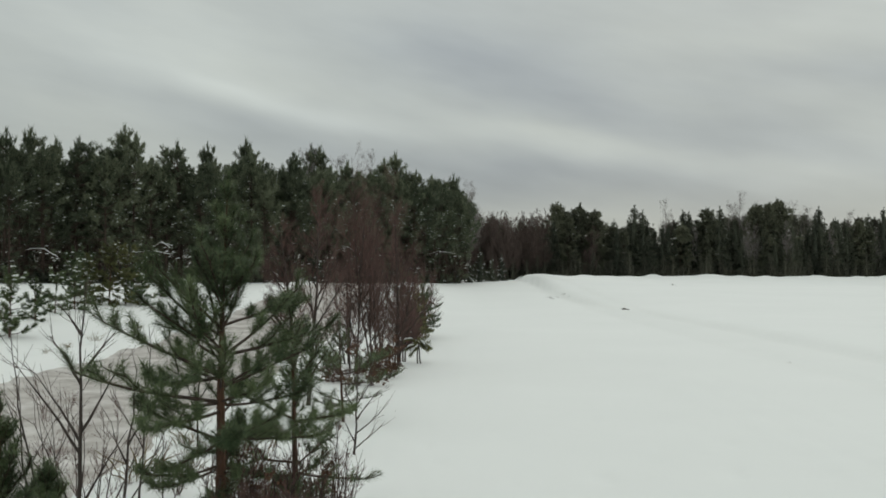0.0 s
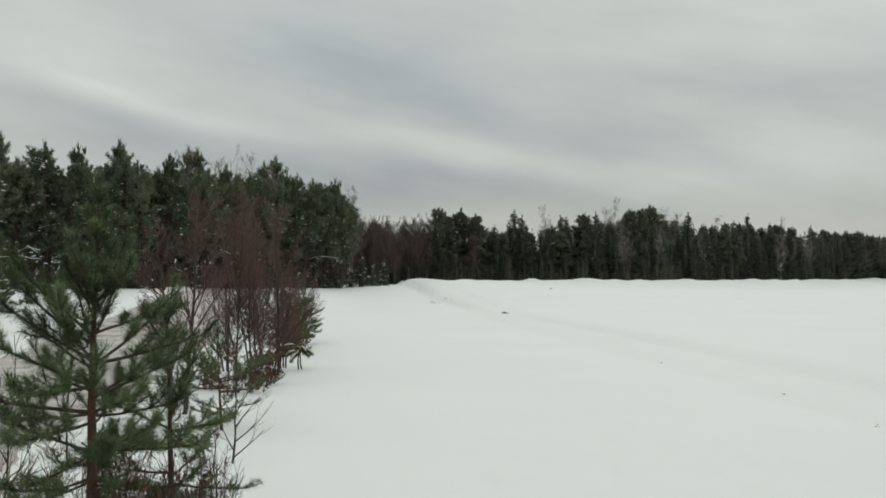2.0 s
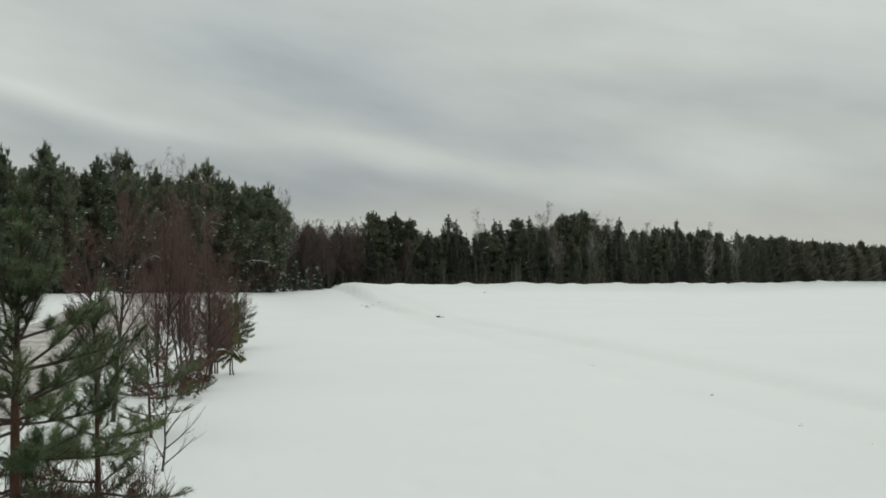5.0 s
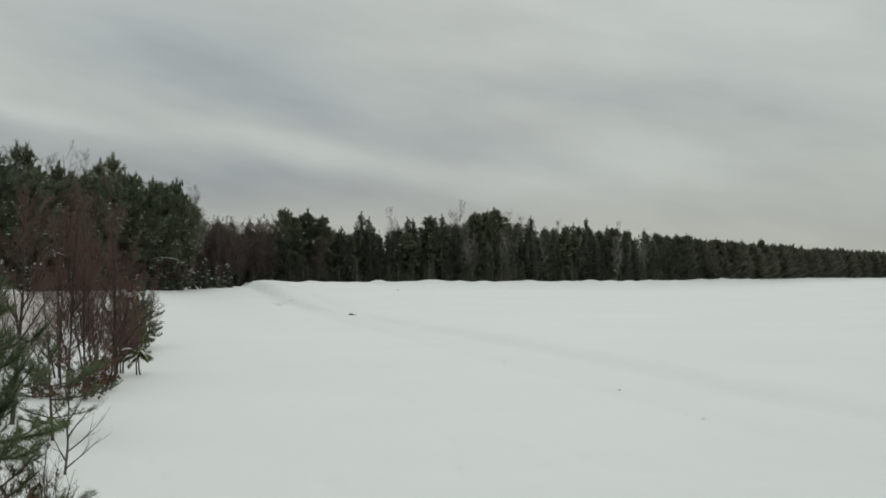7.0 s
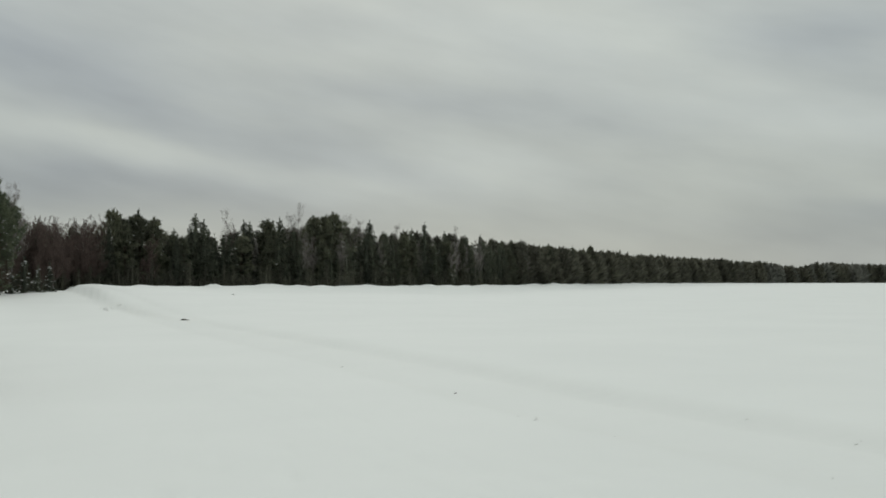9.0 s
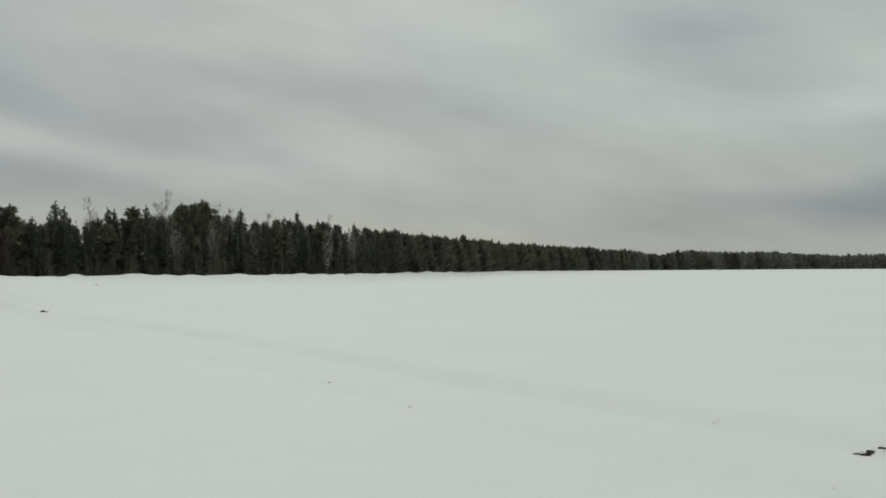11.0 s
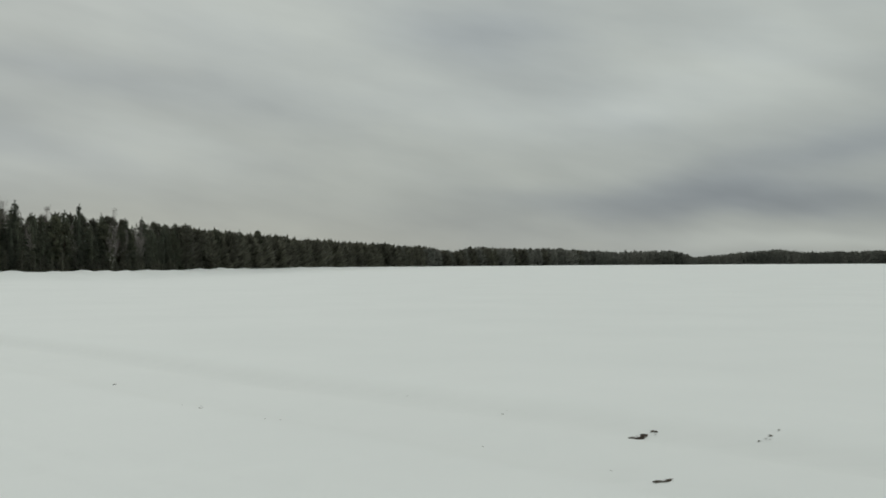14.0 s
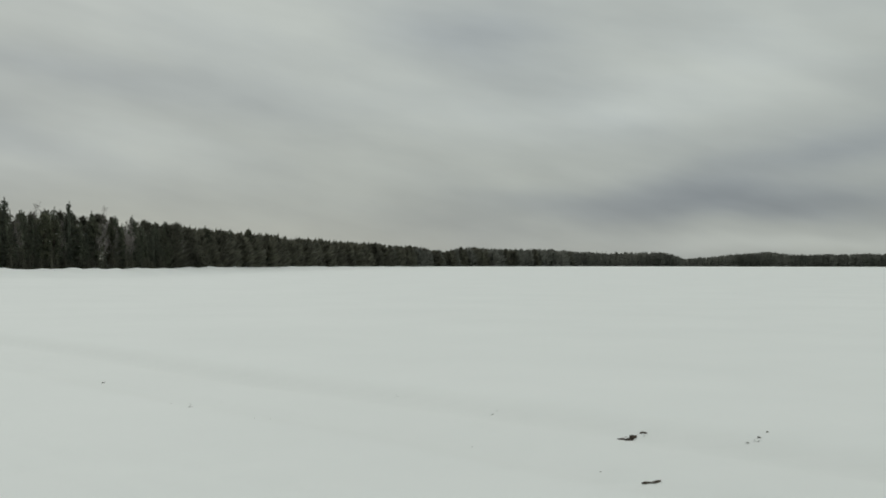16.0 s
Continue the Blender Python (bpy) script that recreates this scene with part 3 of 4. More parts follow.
far_pines = Planter([conifer("pine_tree", forest_pine(random.Random(200 + k), 12.0, crown_from=0.05, spread=0.21 + 0.03 * (k % 2), tufts=3.4, blades=16, size=0.55, snow=0.10, alive=0.1, peak=1.5),
                             "dark pine in the far forest edge", M_PINE_FAR, M_BARK_DARK, FAR) for k in range(4)])
far_spruces = Planter([conifer("spruce_tree", forest_spruce(random.Random(220 + k), 12.0, 0.22 + 0.02 * k, rows=38, blades=8, full=0.8),
                               "dark pointed spruce in the far forest edge", M_SPRUCE, M_BARK_DARK, FAR) for k in range(3)])
far_birches = Planter([leafless("birch_tree", bare_tree(random.Random(240 + k), 12.0, 1, 0.07, 0.34, 0.30, 3, 40, 0.0036, 0.75, 0.03, taper=0.68, fine=0.75, below=0.45),
                                "leafless grey birch among the far conifers", M_TWIG_GREY, M_TWIG_GREY, FAR) for k in range(2)])
far_alders = Planter([leafless("alder_tree", bare_tree(random.Random(260 + k), 9.0, 3, 0.07, 0.36, 0.12, 3, 26, 0.0055, 0.8, 0.06, taper=0.7, fine=1.3, below=0.5),
                               "leafless reddish-brown alder at the far forest edge", M_TWIG_DARK, M_TWIG_DARK, FAR) for k in range(2)])


def edge_r(az):
    return float(np.interp(az, CREST_AZ, CREST_R)) * 1.0 + 8.0


def plant(planter, az, el, behind=6.0, full=12.3, slim=1.0):
    r = edge_r(az) + behind
    if az > 20:
        el *= 0.955
    x, y = polar(az, r)
    h = 3.0 + r * math.tan(radians(el)) - ground_z(x, y)
    planter.put(rng.randrange(12), stand(x, y, h / full, rng.uniform(0, 6.28), wide=h / full * slim * rng.uniform(0.85, 1.1)))


# azimuth and elevation of the tops that stand out
for az, el in [(6.77, 3.84), (8.29, 3.82), (18.68, 3.69), (18.07, 3.42), (22.27, 3.06), (25.88, 2.99), (27.15, 2.81), (29.28, 2.4),
               (29.83, 2.38), (30.96, 2.04), (32.0, 1.99), (34.47, 1.89), (15.33, 3.19), (7.3, 3.3), (8.9, 3.2), (19.4, 3.3)]:
    plant(far_pines if az < 20 or az > 30.5 else far_spruces, az, el, slim=1.2 if az < 20 else 1.0)
for az, el in [(10.12, 2.92), (11.29, 3.63), (11.76, 3.36), (14.05, 3.36), (14.39, 3.36), (16.11, 3.7), (21.4, 3.23), (23.93, 3.18),
               (24.69, 3.13), (28.03, 2.7), (33.49, 2.07)]:
    plant(far_spruces, az, el)
for az, el in [(13.11, 4.04), (16.79, 3.86), (17.2, 3.75), (20.22, 3.34), (20.8, 3.2), (23.1, 2.95), (26.5, 2.75)]:
    plant(far_birches, az, el, 12.0, 12.9)
for k in range(32):
    plant(far_alders, 1.9 + 0.125 * k + rng.uniform(-.06, .06), 3.0 + 0.25 * math.sin(k * 1.1) * rng.random(), rng.uniform(-4, 10), 9.4)
for az, el in [(9.4, 2.9), (12.6, 2.8)]:
    plant(far_alders, az, el, 10.0, 9.5)
ENV_AZ = [2.0, 5.0, 7.3, 10.0, 12.7, 15.4, 18.0, 20.0, 22.8, 25.4, 28.3, 30.6, 33.0, 35.0, 36.6, 39.3, 41.3, 44.3, 46.0, 47.0, 51.4, 56.0, 58.9, 59.8, 60.1, 62.4, 64.8, 66.0, 70.0, 76.0]
ENV_EL = [2.85, 2.85, 2.85, 2.6, 2.75, 2.8, 2.9, 2.9, 2.7, 2.5, 2.3, 1.95, 1.7, 1.62, 1.42, 1.22, 1.13, 0.96, 0.70, 0.90, 0.84, 0.60, 0.66, 0.42, 0.28, 0.48, 0.69, 0.52, 0.55, 0.55]
for az, r, el in [(-7.5, 104, 6.3), (-6.3, 106, 5.8), (-4.2, 112, 5.9), (1.45, 131, 4.4), (1.6, 134, 4.1)]:
    x, y = polar(az, r)
    h = 3.0 + r * math.tan(radians(el)) - ground_z(x, y)
    far_birches.put(rng.randrange(2), stand(x, y, h / 12.9, rng.uniform(0, 6.28), wide=h / 11.0))
az = 2.6
while az < 31.0:
    env = float(np.interp(az, ENV_AZ, ENV_EL))
    kind = rng.random()
    if kind < 0.30:
        plant(far_pines, az, env * rng.uniform(0.78, 0.94), rng.uniform(2, 9), slim=1.05)
    elif kind < 0.86:
        plant(far_spruces, az, env * rng.uniform(0.78, 0.98), rng.uniform(2, 9), 12.5)
    else:
        plant(far_alders if az < 13 else far_birches, az, env * rng.uniform(0.8, 0.95), rng.uniform(0, 6), 10.2 if az < 13 else 13.6)
    az += math.degrees(rng.uniform(0.7, 1.5) / edge_r(az))


def far_woods():
    """The wood behind the first trees and along the distant shore, one mass of small trees."""
    mass, distant = Shape(), Shape()
    wrng = random.Random(77)
    kits = []
    for k in range(4):
        t, l, n, _ = forest_pine(random.Random(300 + k), 12.0, 0.05, 0.19, 1.2, 4, 0.95, 0, 0.05)
        one = Shape()
        one.add(n, Matrix.Identity(4)), one.add(t, Matrix.Identity(4))
        kits.append(one)
    for k in range(3):
        t, l, n, _ = forest_spruce(random.Random(310 + k), 12.0, 0.15, 1.0, 0, 14, 2)
        one = Shape()
        one.add(n, Matrix.Identity(4)), one.add(t, Matrix.Identity(4))
        kits.append(one)
    small = []
    for k in range(6):
        # a distant tree: ragged sprays round a stem, broad or pointed
        one, q = Shape(), random.Random(320 + k)
        one.tube([Vector((0, 0, 0)), Vector((0, 0, 11))], [0.15, 0.03], 3)
        for _ in range(170):
            zz = q.uniform(0.0, 1.0)
            a = q.uniform(0, 6.283)
            rad = (2.6 * (1 - zz ** 3.0) * (0.75 + 0.5 * q.random()) + 0.4) if k < 5 else (2.4 * (1 - zz) ** 0.8 + 0.15)
            c = Vector((math.cos(a) * rad * 0.6, math.sin(a) * rad * 0.6, 11.5 * zz + q.uniform(-.6, .2)))
            tip = Vector((math.cos(a) * rad * 1.1, math.sin(a) * rad * 1.1, 11.5 * zz + q.uniform(0.2, 1.6)))
            one.spray(Vector((0, 0, 11.5 * zz - 1.2)), c, tip, 0.8, unit(q))
        small.append(one)
    for row in range(3):
        az = 1.0
        while az < 31.5:
            r = edge_r(az) + 12 + row * 5 + wrng.uniform(-2, 2)
            x, y = polar(az, r)
            env = float(np.interp(az, ENV_AZ, ENV_EL)) * wrng.uniform(0.85, 1.0) * (1.0 + 0.06 * step(14, 20, az))
            h = 3.0 + r * math.tan(radians(env)) - ground_z(x, y)
            mass.add(wrng.choice(kits), stand(x, y, h / 12, wrng.uniform(0, 6.28)))
            az += math.degrees(wrng.uniform(1.8, 3.2) / r)
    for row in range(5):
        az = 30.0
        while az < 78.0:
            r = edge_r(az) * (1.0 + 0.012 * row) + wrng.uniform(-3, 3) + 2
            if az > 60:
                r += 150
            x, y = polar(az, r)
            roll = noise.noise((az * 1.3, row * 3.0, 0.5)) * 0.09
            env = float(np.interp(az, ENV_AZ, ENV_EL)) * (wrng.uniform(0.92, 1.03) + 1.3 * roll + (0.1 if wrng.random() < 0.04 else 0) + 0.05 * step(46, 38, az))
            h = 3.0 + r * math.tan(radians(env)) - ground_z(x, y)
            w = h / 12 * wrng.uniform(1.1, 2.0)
            # the farther the tree, the likelier the colour with painted haze
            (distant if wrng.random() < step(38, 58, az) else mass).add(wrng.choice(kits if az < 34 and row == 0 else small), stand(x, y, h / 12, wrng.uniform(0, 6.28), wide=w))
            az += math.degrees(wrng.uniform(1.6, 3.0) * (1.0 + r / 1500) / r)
    az = 1.6
    while az < 33.0:
        r = edge_r(az) + wrng.uniform(-4, 3)
        x, y = polar(az, r)
        mass.add(kits[4 + wrng.randrange(3)], stand(x, y, wrng.uniform(0.15, 0.42), wrng.uniform(0, 6.28), wide=wrng.uniform(0.4, 0.7)))
        az += math.degrees(wrng.uniform(0.6, 1.1) / r)
    tagged(part("distant_woods", distant, M_HAZE_WOOD), "distant woods, crowns coloured paler to stand for haze", "woods", kind="stuff")
    tagged(part("far_woods", mass, M_WOODS), "dense dark conifer woods along the field's far shore", "woods", kind="stuff")
    # the wood behind the near pines
    mass = Shape()
    for row in range(4):
        az = -34.0
        while az < 1.0:
            base = float(np.interp(az, FOOT_AZ, FOOT_R))
            r = base + 26 + 5 * row + wrng.uniform(-2, 2)
            x, y = polar(az, r)
            mass.add(wrng.choice(kits), stand(x, y, wrng.uniform(0.8, 0.98), wrng.uniform(0, 6.28), wide=1.1))
            az += math.degrees(wrng.uniform(2.2, 3.6) / r)
    tagged(part("forest_interior", mass, M_WOODS), "dim conifer stand behind the edge pines", "woods", kind="stuff")


far_woods()


# ---------------------------------------------------------------- the hedge of young trees between road and field
REACH_T = [0.0, 0.2, 0.36, 0.46, 0.54, 0.68, 0.88, 1.0]
REACH_L = [0.80, 1.22, 1.16, 1.0, 0.85, 0.40, 0.20, 0.08]
TILT_T, TILT_A = [0.0, 0.3, 0.45, 0.6, 1.0], [-0.15, 0.06, 0.45, 0.85, 1.1]


def young_pine(rng, H, base=0.24, reach=0.33, needle=0.085, per=46, width=0.006, snow=0.0, spacing=0.14, whorl=0.34, bare=0.14, profile=None, wild=0.22):
    """A young pine built shoot by shoot. Returns the stem and, for each branch, its wood, needles and snow."""
    stem, boughs = Shape(), []
    pts, p, d = [], Vector((0, 0, -0.2)), Vector((0, 0, 1))
    for k in range(9):
        pts.append(p)
        d = (d + Vector((rng.uniform(-.04, .04), rng.uniform(-.04, .04), 0.2))).normalized()
        p = p + d * (H + 0.2) / 8
    stem.tube(pts, [max(0.019 * H * (1 - 0.93 * k / 8), 0.006) for k in range(9)], 8)

    def fur(kit, b, u0, length, density=1.0):
        """Needles all round a shoot from u0 to its tip, thick as a fox's tail."""
        for _ in range(max(6, int(per * density * length / 0.22))):
            c, w = along(b, rng.uniform(u0, 1.0))
            side = unit(rng)
            dd = (w * rng.uniform(0.2, 0.9) + (side - w * side.dot(w)).normalized()).normalized()
            kit[1].blade(c, c + dd * needle * rng.uniform(0.65, 1.2), width, dd.cross(side).normalized())

    def brush(kit, q, d, L, density=1.0):
        """One shoot, curving up, with its needles."""
        b = bough(rng, q, d, L, 0.5, 3)
        kit[0].tube(b, [0.007, 0.006, 0.005, 0.003], 3)
        fur(kit, b, 0.05, L, density)
        if snow and rng.random() < snow:
            c = along(b, 0.6)[0]
            kit[2].lump(c + Vector((0, 0, 0.02)), L * rng.uniform(.3, .6), L * rng.uniform(.25, .5), L * 0.26, rng, 0.3, 3, 7)
        return b
    z = H * base
    while z < H * 0.965:
        t = (z / H - base) / (1 - base)
        L0 = H * reach * float(np.interp(t, REACH_T, profile or REACH_L)) + 0.05
        n = rng.choice((6, 6, 7)) if t < 0.62 else rng.choice((4, 4, 5))
        a0 = rng.uniform(0, 6.283)
        for k in range(n):
            kit = (Shape(), Shape(), Shape())
            a = a0 + 2 * math.pi * k / n + rng.uniform(-.4, .4)
            L = L0 * rng.choice((0.65, 0.9, 1.0, 1.0, 1.1)) * rng.uniform(0.88, 1.1)
            tilt = float(np.interp(t, TILT_T, TILT_A)) + rng.uniform(-wild, wild)
            d = Vector((math.cos(a) * math.cos(tilt), math.sin(a) * math.cos(tilt), math.sin(tilt)))
            b = bough(rng, along(pts, min(0.99, (z + 0.2 + rng.uniform(-.3, .3) * whorl) / (H + 0.2)))[0], d, L, rng.uniform(0.0, 0.5), 6)
            kit[0].tube(b, [0.006 + 0.011 * L * (1 - i / 7) for i in range(7)], 4)
            fur(kit, b, max(bare, 0.45) if L > 0.5 else 0.1, L * 0.55, 1.1)
            u = max(bare, 0.32 if L > 0.5 else 0.1)
            while u < 0.97:
                q, w = along(b, u)
                for sgn in (-1, 1):
                    side = w.cross(Vector((0, 0, 1))).normalized() * sgn
                    sd = (w * 0.9 + side * rng.uniform(.5, 1.0) + Vector((0, 0, rng.uniform(-0.25, 0.4)))).normalized()
                    sl = rng.uniform(0.7, 1.25) * (0.09 + 0.30 * L * (1.1 - 0.8 * u))
                    sb = brush(kit, q, sd, sl)
                    if sl > 0.2:
                        c, w2 = along(sb, rng.uniform(0.35, 0.7))
                        brush(kit, c, (w2 + unit(rng) * 0.8 + Vector((0, 0, 0.2))).normalized(), sl * rng.uniform(0.5, 0.75))
                u += spacing / max(L, 0.3) * rng.uniform(0.8, 1.3)
            tip = (b[-1] - b[-2]).normalized()
            for _ in range(3):
                brush(kit, b[-1], (tip + unit(rng) * 0.4 + Vector((0, 0, 0.25))).normalized(), 0.09 + 0.13 * L * rng.uniform(.7, 1.2))
            boughs.append(kit)
        z += whorl * rng.uniform(0.8, 1.15) * (1.1 if t > 0.55 else 0.95)
    kit, q = (Shape(), Shape(), Shape()), pts[-1]
    for k in range(5):
        a = k * 1.256 + rng.uniform(-.3, .3)
        brush(kit, q - Vector((0, 0, 0.03)), Vector((math.cos(a) * .6, math.sin(a) * .6, 1)), 0.05 * H * rng.uniform(0.7, 1.0))
    fur(kit, pts, 0.62, 0.42 * H, 1.3), brush(kit, q, Vector((0, 0, 1)), 0.07 * H, 1.5)
    boughs.append(kit)
    return stem, boughs


HEDGE = "young trees between road and field"
ROADSIDE = "snowy young pines beyond the road"


def set_pine(x, y, H, seed, label, mat=None, split=True, group=HEDGE, turn=None, **kw):
    """Plants one young pine; with split, each branch is a part that carries its needles."""
    stem, boughs = young_pine(random.Random(seed), H, **kw)
    if split:
        root = thing("young_pine", label, "tree", group)
        part("trunk", stem, M_BARK, root)
        for wood, needles, caps in boughs:
            br = part("branch", wood, M_BARK_DARK, root)
            stuff(part("needle_spray", needles, mat or M_NEEDLE, br))
            if caps.v:
                stuff(part("snow_cover", caps, M_CAP, br, "snow lying on the branch", True))
    else:
        sets = [Shape(), Shape(), Shape()]
        for kit in boughs:
            for whole, one in zip(sets, kit):
                whole.add(one, Matrix.Identity(4))
        root = conifer("young_pine", (stem, *sets), label, mat or M_NEEDLE, M_BARK, group)
    root.matrix_basis = stand(x, y, 1.0, seed * 1.7 if turn is None else turn)
    return root


def set_bare(name, x, y, shapes, label, twigs=None, bark=None, category="tree", turn=0.0):
    ob = leafless(name, shapes, label, twigs or M_TWIG, bark or M_STEM, HEDGE, category)
    ob.matrix_basis = stand(x, y, 1.0, turn)
    return ob


def R(k):
    return random.Random(k)


def bent_pine(x, y, H, seed):
    """A small pine on a crooked double stem, its few boughs pressed down and capped with snow."""
    q = R(seed)
    root = thing("young_pine", "small olive pine with boughs bent under snow at the field's edge", "tree", HEDGE)
    head = Vector((0.0, 0.0, H * 0.72))
    for s, (foot, knee) in enumerate(((Vector((0.10, 0.0, -0.1)), Vector((0.02, 0.0, 0.22))), (Vector((-0.03, 0.03, -0.1)), Vector((-0.07, 0.0, 0.35))))):
        stem = Shape()
        stem.tube([foot, knee, head.lerp(knee, 0.4), head], [0.026, 0.022, 0.018, 0.012], 6)
        part("stem", stem, M_STEM, root)
    for k in range(9):
        a = 2 * math.pi * k / 9 + q.uniform(-.3, .3)
        L = H * q.uniform(0.36, 0.58)
        b = bough(q, head - Vector((0, 0, q.uniform(0, 0.22))), Vector((math.cos(a), math.sin(a), q.uniform(0.5, 1.0))), L, -1.5, 6)
        wood, fur, cap = Shape(), Shape(), Shape()
        wood.tube(b, [0.012, 0.011, 0.010, 0.009, 0.007, 0.006, 0.004], 4)
        for _ in range(520):
            c, w = along(b, q.uniform(0.2, 1.0))
            side = unit(q)
            dd = (w * q.uniform(0.3, 1.0) + (side - w * side.dot(w)).normalized() * 0.8).normalized()
            fur.blade(c, c + dd * q.uniform(0.07, 0.13), 0.014, dd.cross(side).normalized())
        cap.tube([p + Vector((0, 0, 0.055)) for p in b[2:]], [0.012, 0.026, 0.032, 0.026, 0.010], 7)
        br = part("branch", wood, M_STEM, root)
        stuff(part("needle_spray", fur, M_NEEDLE_OLIVE, br))
        stuff(part("snow_cover", cap, M_CAP, br, "ridge of snow lying along the bough", True))
    root.matrix_basis = stand(x, y, 1.0, 0.6)


def forked_sapling(x, y, H, seed, limbs, label, r=0.024, lean=(0.0, 0.0), shoots=7, mat=None):
    """A bare sapling whose long straight limbs fan out. limbs: height of the fork (share of H), heading (degrees, 0 along x), rise (degrees), length."""
    q = R(seed)
    root = thing("sapling", label, "tree", HEDGE)
    pts, p = [], Vector((0, 0, -0.15))
    for k in range(9):
        pts.append(p)
        p = p + Vector((lean[0] / 8 + q.uniform(-.035, .035), lean[1] / 8 + q.uniform(-.02, .02), (H + 0.15) / 8))
    stem = Shape()
    stem.tube(pts, [r * (1 - 0.82 * k / 8) for k in range(9)], 7)
    part("stem", stem, M_STEM, root)
    twigs = Shape()

    def shoot(b, n, length):
        for _ in range(n):
            c, w = along(b, q.uniform(0.25, 0.98))
            side = unit(q)
            d = (w + (side - w * side.dot(w)).normalized() * q.uniform(0.35, 0.8)).normalized()
            t = bough(q, c, d, length * q.uniform(0.5, 1.1), 0.25, 3)
            twigs.tube(t, [0.0046, 0.0038, 0.003, 0.0016], 3)
            if length > 0.4:
                c, w = along(t, q.uniform(0.3, 0.8))
                d = (w + unit(q) * 0.7).normalized()
                twigs.tube([c, c + d * length * 0.22, c + d * length * 0.42], [0.003, 0.0026, 0.0014], 3)
    for u, head, rise, L in limbs:
        h, e = radians(head), radians(rise)
        b = bough(q, along(pts, u)[0], Vector((math.cos(h) * math.cos(e), math.sin(h) * math.cos(e), math.sin(e))), L, 0.12, 6)
        wood = Shape()
        wood.tube(b, [max(r * 0.62 * (1 - 0.85 * k / 6), 0.003) for k in range(7)], 5)
        part("branch", wood, M_STEM, root)
        shoot(b, shoots, 0.45 * L ** 0.5)
    shoot(pts, shoots + 3, 0.5 * min(1.0, H / 2.5))
    stuff(part("twig_crown", twigs, mat or M_TWIG_DARK, root))
    root.matrix_basis = stand(x, y, 1.0, 0.0)


set_pine(-2.23, 9.75, 3.78, 1, "bushy young green pine with reddish-brown stem", spacing=0.27, reach=0.25, per=100, base=0.27, needle=0.11, width=0.0062, whorl=0.29, bare=0.36, wild=0.36)
set_pine(-1.72, 11.3, 2.62, 2, "smaller young pine beside a taller one", base=0.12, reach=0.25, whorl=0.44, spacing=0.3, per=74, needle=0.105, bare=0.36, wild=0.38)
set_pine(-3.48, 7.6, 1.85, 3, "low young pine at the road's edge", base=0.1, reach=0.17, whorl=0.18, per=80, needle=0.1)
set_pine(-3.02, 7.4, 1.45, 4, "knee-high young pine by the road", base=0.1, reach=0.15, whorl=0.18, per=80, needle=0.1)
set_pine(-1.95, 18.9, 1.95, 5, "ragged young pine among bare saplings", per=22, width=0.010, reach=0.46, whorl=0.5)
bent_pine(-0.76, 30.6, 1.0, 6)
set_pine(-0.75, 41.5, 2.7, 7, "slim young pine at the hedge's end", per=20, width=0.02, base=0.12, reach=0.21, split=False)
set_pine(-1.05, 38.6, 2.3, 8, "brownish-green young pine at the hedge's end", M_NEEDLE_OLIVE, per=18, width=0.02, base=0.1, reach=0.23, split=False)
set_pine(-1.9, 43.5, 2.9, 9, "young pine standing among bare shrubs", per=18, width=0.02, base=0.1, reach=0.21, split=False)
set_bare("birch_tree", -3.0, 20.8, bare_tree(R(21), 4.7, 2, 0.055, 0.40, 0.22, 3, 34, 0.0015, 0.85, 0.06, 0.16, fine=1.0, below=0.5), "slender leafless birch with reddish twigs")
for k, (x, y, h) in enumerate([(-1.95, 28.0, 6.4), (-1.5, 28.8, 5.8), (-2.6, 27.5, 5.4), (-1.25, 31.0, 5.0), (-2.3, 33.0, 6.0), (-2.2, 36.0, 5.2), (-2.9, 30.0, 5.0)]):
    set_bare("birch_tree", x, y, bare_tree(R(30 + k), h, 3, 0.032, 0.34, 0.14, 3, 29, 0.0015, 0.8, 0.06, 0.2, fine=0.75, below=0.5), "leafless birch with fine reddish-brown twigs")
for k, (x, y, h) in enumerate([(-1.3, 38.0, 2.8), (-1.0, 43.0, 3.0), (-1.6, 47.0, 3.2), (-1.1, 54.0, 3.0), (-1.3, 35.5, 2.2)]):
    set_bare("willow_shrub", x, y, bare_tree(R(40 + k), h, 7, 0.02, 0.42, 0.1, 3, 18, 0.0035, 0.8, 0.1, 0.5, fine=0.7), "dense leafless brown shrub at the field's edge", category="shrub")
for k, (x, y, h) in enumerate([(-2.0, 24.8, 1.7), (-1.6, 26.4, 1.6), (-1.95, 10.2, 1.5), (-2.9, 25.5, 1.3), (-1.9, 30.0, 1.2), (-1.2, 40.0, 1.6), (-1.6, 10.55, 1.2), (-2.35, 10.8, 1.4), (-1.25, 11.2, 0.95), (-1.5, 12.2, 1.3)]):
    near = k == 2 or k > 5
    set_bare("leafy_shrub", x, y, bare_tree(R(145 + k), h, 14 if near else 8, 0.012, 0.5, 0.1, 3, 9 if near else 11, 0.0035 if near else 0.005, 0.7, 0.12, 0.6, 0.055 if near else 0.10),
             "low shrub with withered brown leaves", category="shrub")
forked_sapling(-1.45, 15.6, 1.65, 50, [(0.16, 8, 38, 0.66), (0.30, 0, 40, 0.72), (0.22, 178, 62, 0.6), (0.42, 15, 52, 0.62), (0.5, 190, 60, 0.5), (0.55, -10, 58, 0.55), (0.7, 120, 60, 0.4)],
               "thin bare sapling fanning out over the snow", 0.022, (0.12, 0.0), 5)
